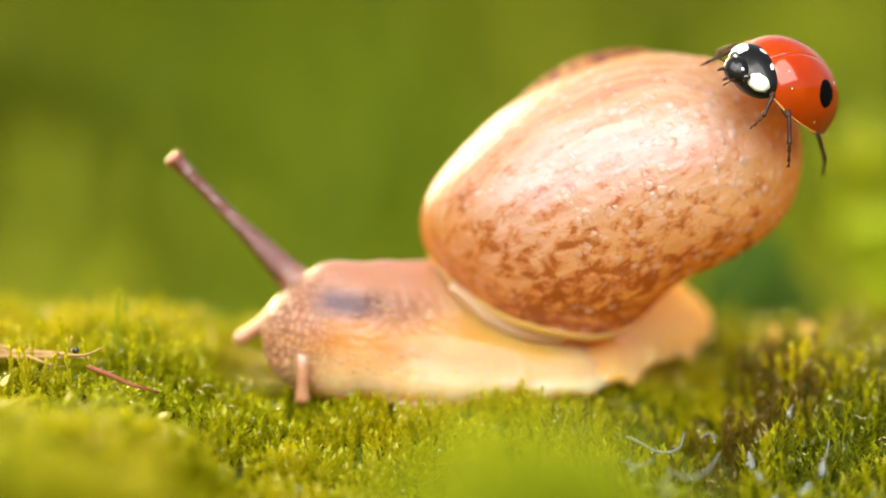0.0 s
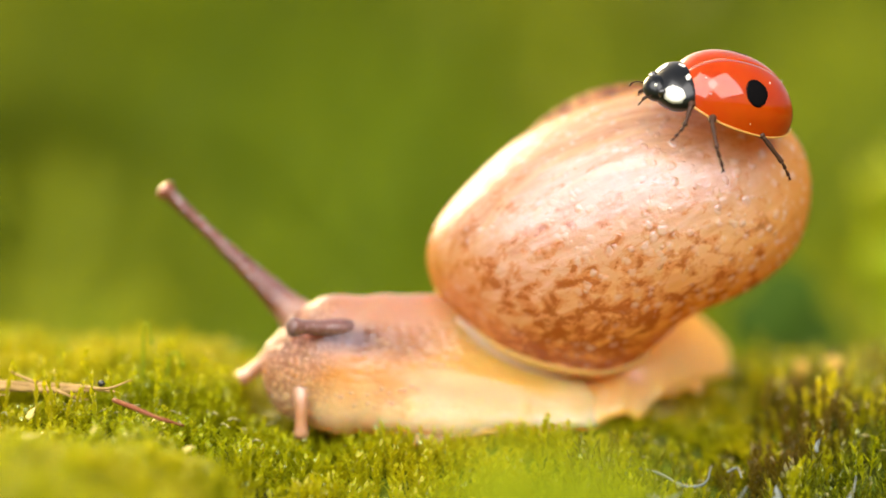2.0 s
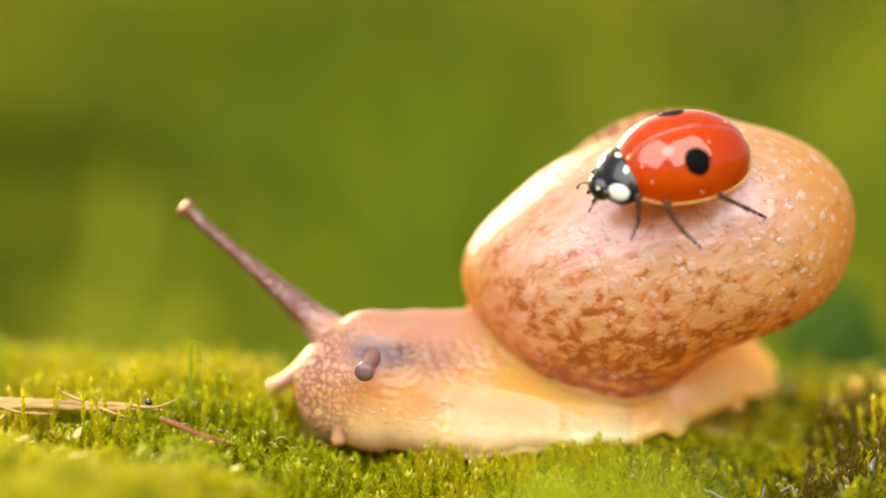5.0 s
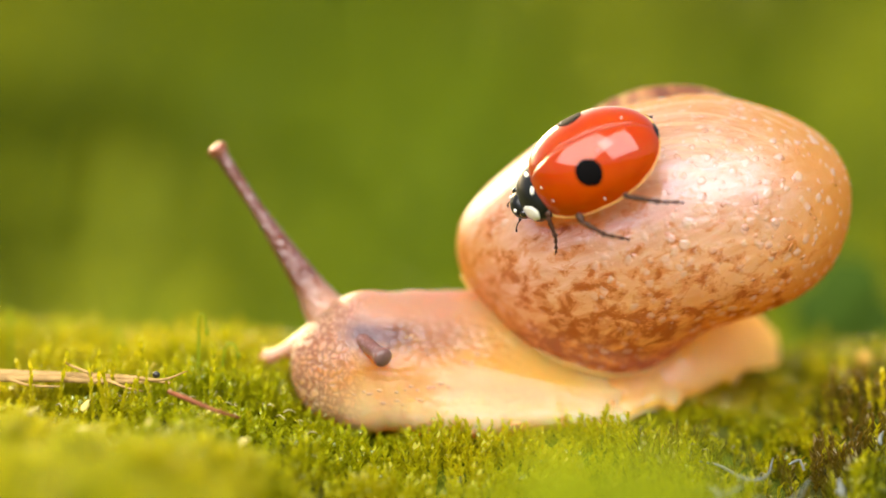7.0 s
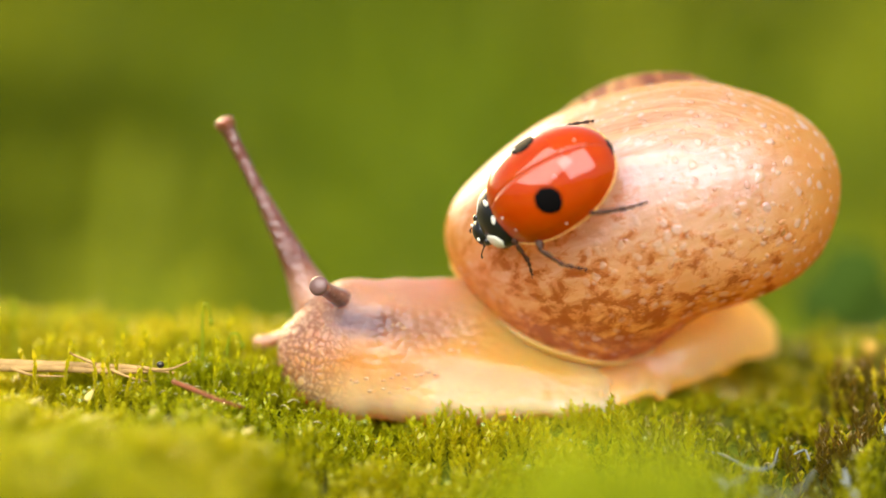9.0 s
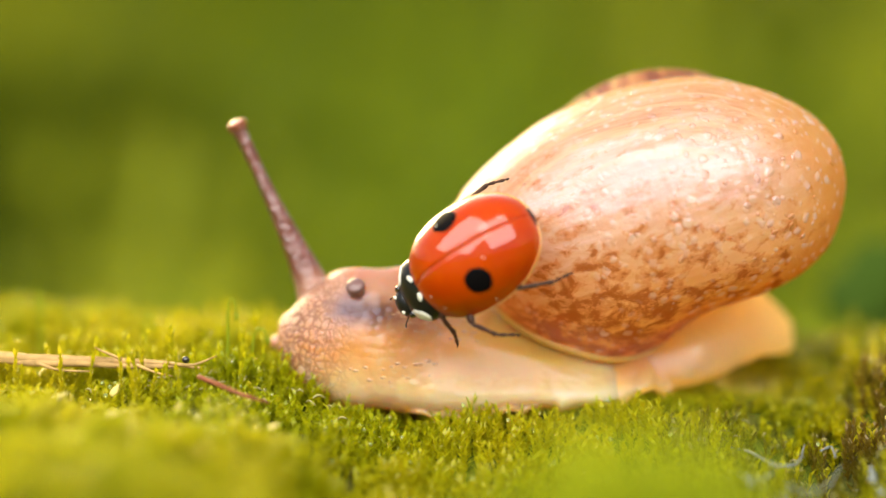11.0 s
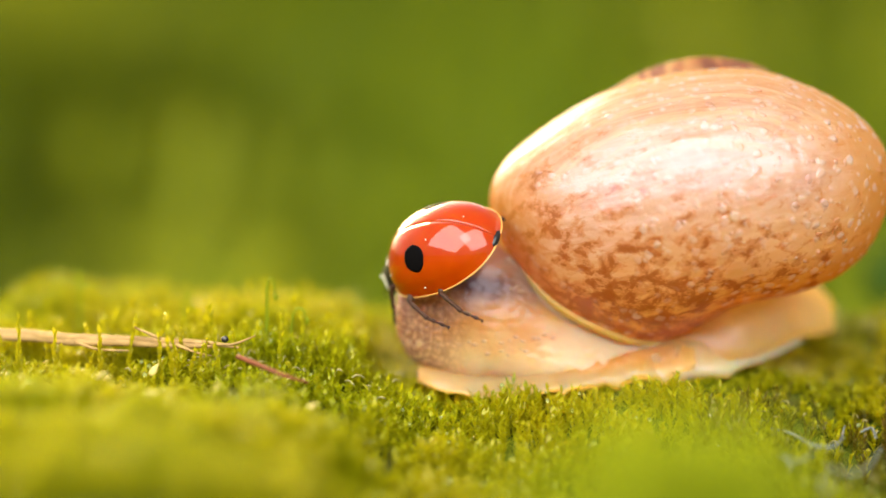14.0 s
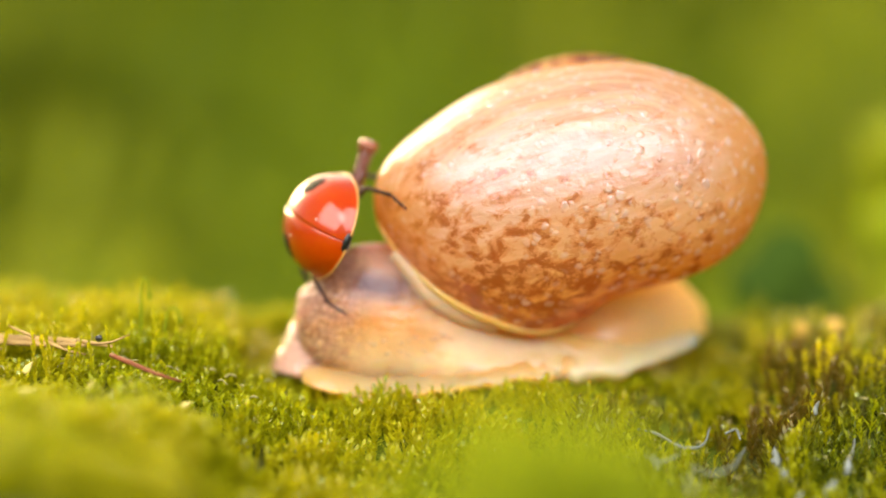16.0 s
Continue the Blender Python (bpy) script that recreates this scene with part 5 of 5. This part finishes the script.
    walk(tail, [
        (0, pose(-0.000000, 0.000000, 0.000000, 0.00, -0.00, 0.00)),
        (0.5, pose(0.000089, 0.000000, 0.000000, 0.00, -0.00, 0.00)),
        (1, pose(0.000165, 0.000000, 0.000000, 0.00, -0.00, 0.00)),
        (1.5, pose(0.000210, 0.000000, 0.000000, 0.00, -0.00, 0.00)),
        (2, pose(0.000283, 0.000000, 0.000000, 0.00, -0.00, 0.00)),
        (2.5, pose(0.000315, 0.000000, 0.000000, 0.00, -0.00, 0.00)),
        (3, pose(0.000382, 0.000000, 0.000000, 0.00, -0.00, 0.00)),
        (3.5, pose(0.000430, 0.000000, 0.000000, 0.00, -0.00, 0.00)),
        (4, pose(0.000425, 0.000000, 0.000000, 0.00, -0.00, 0.00)),
        (6.5, pose(0.000631, 0.000000, 0.000000, 0.00, -0.00, 0.00)),
        (7, pose(0.000670, 0.000000, 0.000000, 0.00, -0.00, 0.00)),
        (7.5, pose(0.000716, 0.000000, 0.000000, 0.00, -0.00, 0.00)),
        (8, pose(0.000760, 0.000000, 0.000000, 0.00, -0.00, 0.00)),
        (10.5, pose(0.001162, 0.000000, 0.000000, 0.00, -0.00, 0.00)),
        (11, pose(0.001215, 0.000000, 0.000000, 0.00, -0.00, 0.00)),
        (11.5, pose(0.001240, 0.000000, 0.000000, 0.00, -0.00, 0.00)),
        (12, pose(0.001178, 0.000000, 0.000000, 0.00, -0.00, 0.00)),
        (12.5, pose(0.001141, 0.000000, 0.000000, 0.00, -0.00, 0.00)),
        (13, pose(0.001103, 0.000000, 0.000000, 0.00, -0.00, 0.00)),
        (13.5, pose(0.001097, 0.000000, 0.000000, 0.00, -0.00, 0.00)),
        (14, pose(0.001187, 0.000000, 0.000000, 0.00, -0.00, 0.00)),
        (14.5, pose(0.001086, 0.000000, 0.000000, 0.00, -0.00, 0.00)),
        (15, pose(0.001083, 0.000000, 0.000000, 0.00, -0.00, 0.00)),
        (15.5, pose(0.001060, 0.000000, 0.000000, 0.00, -0.00, 0.00)),
        (16, pose(0.001026, 0.000000, 0.000000, 0.00, -0.00, 0.00)),
    ])
    walk(far_stalk, [
        (0, pose(-0.003784, 0.000743, 0.002610, -4.22, -44.56, -0.00)),
        (0.5, pose(-0.003675, 0.000752, 0.002692, -4.14, -49.93, -0.00)),
        (1, pose(-0.003783, 0.000751, 0.002728, -4.15, -49.60, -0.00)),
        (1.5, pose(-0.003988, 0.000749, 0.002701, -4.17, -47.87, -0.00)),
        (2, pose(-0.004148, 0.000764, 0.002790, -4.03, -46.11, -0.00)),
        (2.5, pose(-0.004301, 0.000772, 0.002880, -3.95, -49.12, -0.00)),
        (3, pose(-0.004240, 0.000769, 0.002931, -3.99, -50.09, -0.00)),
        (3.5, pose(-0.004352, 0.000778, 0.003049, -3.90, -49.16, -0.00)),
        (4, pose(-0.004383, 0.000781, 0.003091, -3.88, -49.39, -0.00)),
        (6.5, pose(-0.004359, 0.000776, 0.002750, -3.92, -43.45, -0.00)),
        (7, pose(-0.004468, 0.000790, 0.002841, -3.79, -33.48, -0.00)),
        (7.5, pose(-0.004513, 0.000796, 0.002922, -3.74, -29.99, -0.00)),
        (8, pose(-0.004456, 0.000792, 0.002859, -3.77, -29.23, -0.00)),
        (10.5, pose(-0.004671, 0.000792, 0.003072, -3.77, -23.21, -0.00)),
        (11, pose(-0.004456, 0.000757, 0.002669, -4.09, -24.97, -0.00)),
        (11.5, pose(-0.003679, 0.000685, 0.002041, -4.76, -27.96, -0.00)),
        (12, pose(-0.002724, 0.000568, 0.001339, -5.85, -28.22, -0.00)),
        (12.5, pose(-0.002631, 0.000580, 0.001406, -5.74, -29.11, -0.00)),
        (13, pose(-0.002232, 0.000746, 0.001274, -4.20, -31.89, -0.00)),
        (13.5, pose(-0.000337, 0.000667, -0.000070, -4.93, -39.00, -0.00)),
        (14, pose(0.000517, 0.000938, -0.000733, -2.42, -37.28, -0.00)),
        (14.5, pose(0.000511, 0.000915, -0.000998, -2.63, -33.28, -0.00)),
        (15, pose(-0.000133, 0.000976, -0.001046, -2.07, -25.58, -0.00)),
        (15.5, pose(-0.001351, 0.001012, -0.001218, -1.73, -9.27, -0.00)),
        (16, pose(-0.002648, 0.001123, 0.001221, -0.71, 16.30, 0.00)),
    ])
    walk(near_stalk, [
        (0, pose(-0.001898, 0.000978, 0.002409, 70.19, -8.64, -30.42)),
        (1, pose(-0.001665, 0.000230, 0.002790, 79.29, -12.24, -46.31)),
        (1.5, pose(-0.001688, -0.000416, 0.002757, 79.63, -14.18, -57.40)),
        (2, pose(-0.002701, -0.000689, 0.003080, 84.00, -14.49, -59.51)),
        (2.5, pose(-0.003118, -0.000893, 0.003068, 90.76, -15.31, -65.86)),
        (3, pose(-0.003481, -0.001024, 0.003057, 95.00, -15.67, -69.21)),
        (3.5, pose(-0.003339, -0.000918, 0.003044, 95.99, -15.37, -66.41)),
        (4, pose(-0.003082, -0.000592, 0.003047, 98.61, -13.54, -53.42)),
        (6.5, pose(-0.003855, -0.000672, 0.002731, 107.76, 13.19, 51.36)),
        (7, pose(-0.004011, -0.000439, 0.002874, 109.63, 11.61, 43.25)),
        (7.5, pose(-0.003949, -0.000050, 0.003245, 113.85, 4.92, 16.67)),
        (8, pose(-0.003569, 0.000254, 0.003258, 108.67, -3.28, -11.01)),
        (10.5, pose(-0.003443, -0.001350, 0.002580, 14.67, -7.85, -27.35)),
        (11, pose(-0.003006, 0.000257, 0.002064, 39.76, -3.47, -11.65)),
        (11.5, pose(-0.003751, -0.000451, 0.003446, 120.14, 4.98, 16.87)),
        (12, pose(-0.003927, -0.000512, 0.003183, 115.14, 8.65, 30.46)),
        (12.5, pose(-0.003933, 0.000443, 0.002689, 85.40, -0.17, -0.56)),
        (13, pose(-0.003806, 0.001588, 0.002027, 84.50, -0.62, -2.07)),
        (13.5, pose(-0.003056, 0.002392, 0.001705, 85.98, -0.89, -2.95)),
        (14, pose(-0.002401, 0.002590, 0.001470, 85.84, -0.99, -3.32)),
        (14.5, pose(-0.002124, 0.002590, 0.001453, 85.84, -1.10, -3.67)),
        (15, pose(-0.002042, 0.002589, 0.001481, 85.87, -1.12, -3.72)),
        (15.5, pose(-0.001900, 0.002589, 0.001475, 86.03, -1.18, -3.94)),
        (16, pose(-0.001863, 0.002589, 0.001501, 86.09, -1.20, -4.00)),
    ])
    walk(feel_near, [
        (0, pose(-0.004100, -0.001500, 0.000900, 0.00, -0.00, 0.00)),
        (3, pose(-0.004120, -0.001550, 0.000863, 0.00, -0.00, 0.00)),
        (4.2, pose(-0.004080, -0.001450, 0.000937, 0.00, -0.00, 0.00)),
        (6.3, pose(-0.003820, -0.000800, 0.001425, 0.00, -0.00, 0.00)),
        (8, pose(-0.003700, -0.000500, 0.001650, 0.00, -0.00, 0.00)),
        (16, pose(-0.003300, 0.000900, 0.001875, 0.00, -0.00, 0.00)),
    ])
    walk(feel_far, [
        (0, pose(-0.005260, 0.000500, 0.002050, 0.00, -30.0, 0.00)),
        (1, pose(-0.005260, 0.000500, 0.002050, 0.00, -30.0, 0.00)),
        (3, pose(-0.005150, 0.000500, 0.001850, 0.00, -40.0, 0.00)),
        (4.2, pose(-0.005200, 0.000500, 0.001950, 0.00, -35.0, 0.00)),
        (6.5, pose(-0.005300, 0.000500, 0.002200, 0.00, -22.0, 0.00)),
        (7, pose(-0.005300, 0.000500, 0.002210, 0.00, -21.0, 0.00)),
        (8, pose(-0.005190, 0.000500, 0.002290, 0.00, -6.5, 0.00)),
        (8.2, pose(-0.005180, 0.000500, 0.002280, 0.00, -7.0, 0.00)),
        (10.3, pose(-0.004860, 0.000500, 0.002080, 0.00, -21.0, 0.00)),
        (10.5, pose(-0.004850, 0.000500, 0.002070, 0.00, -22.0, 0.00)),
        (11.5, pose(-0.004350, 0.000500, 0.001950, 0.00, -20.0, 0.00)),
        (16, pose(-0.004050, 0.000500, 0.001950, 0.00, -20.0, 0.00)),
    ])
    walk(ladybird, [
        (0, pose(0.009981, -0.000580, 0.009142, -48.30, -20.98, -129.17)),
        (0.5, pose(0.009137, -0.000863, 0.009472, -33.04, -21.73, -142.22)),
        (1, pose(0.008984, -0.000967, 0.009463, -35.87, -20.36, -141.95)),
        (1.5, pose(0.008299, -0.001102, 0.009627, -31.72, -20.38, -147.17)),
        (2, pose(0.007508, -0.001377, 0.009818, -32.77, -16.20, -154.37)),
        (2.5, pose(0.007421, -0.001522, 0.009628, -32.63, -17.16, -154.87)),
        (3, pose(0.007133, -0.001561, 0.009677, -34.18, -16.83, -149.69)),
        (3.5, pose(0.006543, -0.001764, 0.009464, -31.44, -6.13, -145.22)),
        (4, pose(0.006369, -0.002022, 0.009113, -38.15, -3.54, -147.14)),
        (4.8, pose(0.004943, -0.002368, 0.008715, -39.51, 7.27, -159.20)),
        (5.7, pose(0.003365, -0.002464, 0.008244, -44.27, 18.47, -173.90)),
        (6.5, pose(0.001969, -0.002310, 0.007801, -51.71, 26.79, 171.11)),
        (7, pose(0.001885, -0.002279, 0.007822, -50.72, 26.74, 172.70)),
        (7.5, pose(0.001775, -0.002288, 0.007870, -51.49, 26.97, 173.07)),
        (8, pose(0.001742, -0.002297, 0.007888, -50.08, 26.72, 173.93)),
        (9.3, pose(0.000096, -0.002462, 0.006467, -63.33, 34.57, 168.79)),
        (10.5, pose(-0.001423, -0.002080, 0.005093, -77.83, 40.10, 161.46)),
        (11, pose(-0.002299, -0.003033, 0.004890, -70.63, 33.95, 174.12)),
        (11.5, pose(-0.002892, -0.002643, 0.004762, -60.13, 32.14, -171.82)),
        (12, pose(-0.003229, -0.002452, 0.004805, -60.31, 33.07, 175.70)),
        (12.5, pose(-0.003315, -0.002243, 0.004720, -48.14, 19.41, -177.80)),
        (13, pose(-0.003820, -0.002091, 0.004169, -55.75, 7.10, 178.54)),
        (13.5, pose(-0.004101, -0.001482, 0.004217, -52.46, 1.40, 160.20)),
        (14, pose(-0.004288, -0.000800, 0.004070, -45.74, 15.64, 142.52)),
        (14.5, pose(-0.004352, -0.000204, 0.003994, -53.56, 15.83, 124.99)),
        (15, pose(-0.004224, 0.000201, 0.004247, -50.59, 6.18, 114.97)),
        (15.5, pose(-0.004199, 0.000303, 0.004377, -56.52, 6.24, 107.52)),
        (16, pose(-0.004075, 0.000311, 0.004695, -69.23, -6.82, 107.72)),
    ])
    steps = [(0, 0.0), (0.25, 1.0), (0.5, 0.0), (1.0, 0.0), (1.25, -1.0), (1.5, 0.6), (1.75, -1.0), (2.0, 0.0), (3.0, 0.0), (3.25, 1.0), (3.5, 0.0), (4.0, 0.5), (4.4, -1.0), (4.8, 1.0),
             (5.2, -1.0), (5.6, 1.0), (6.0, -1.0), (6.3, 0.0), (8.2, 0.0), (8.6, 1.0), (9.0, -1.0), (9.4, 1.0), (9.8, -1.0), (10.3, 0.0), (10.7, 1.0), (11.1, -1.0), (11.5, 1.0),
             (11.9, -1.0), (12.3, 1.0), (12.7, -1.0), (13.1, 1.0), (13.5, -1.0), (13.9, 1.0), (14.3, -1.0), (14.7, 0.5), (15.2, 0.0), (16, 0.0)]
    for i, ob in enumerate(legs):
        side, n = (1, i) if i < 3 else (-1, i - 3)
        hip = LEG_PLAN[n][1]
        swing = (1 if (n + (side < 0)) % 2 else -1) * 13 * side
        # on the far side the shell falls away under the feet
        droop = 28 if side < 0 else 0
        # the middle legs reach ahead until the beetle turns down the shell
        reach = lambda t: -24 * side * float(ease(6.0, 4.2, t)) if n == 1 else 0
        walk(ob, [(t, pose(hip[0] * MM, side * hip[1] * MM, hip[2] * MM, droop, 0, swing * k + reach(t))) for t, k in steps])


motions()
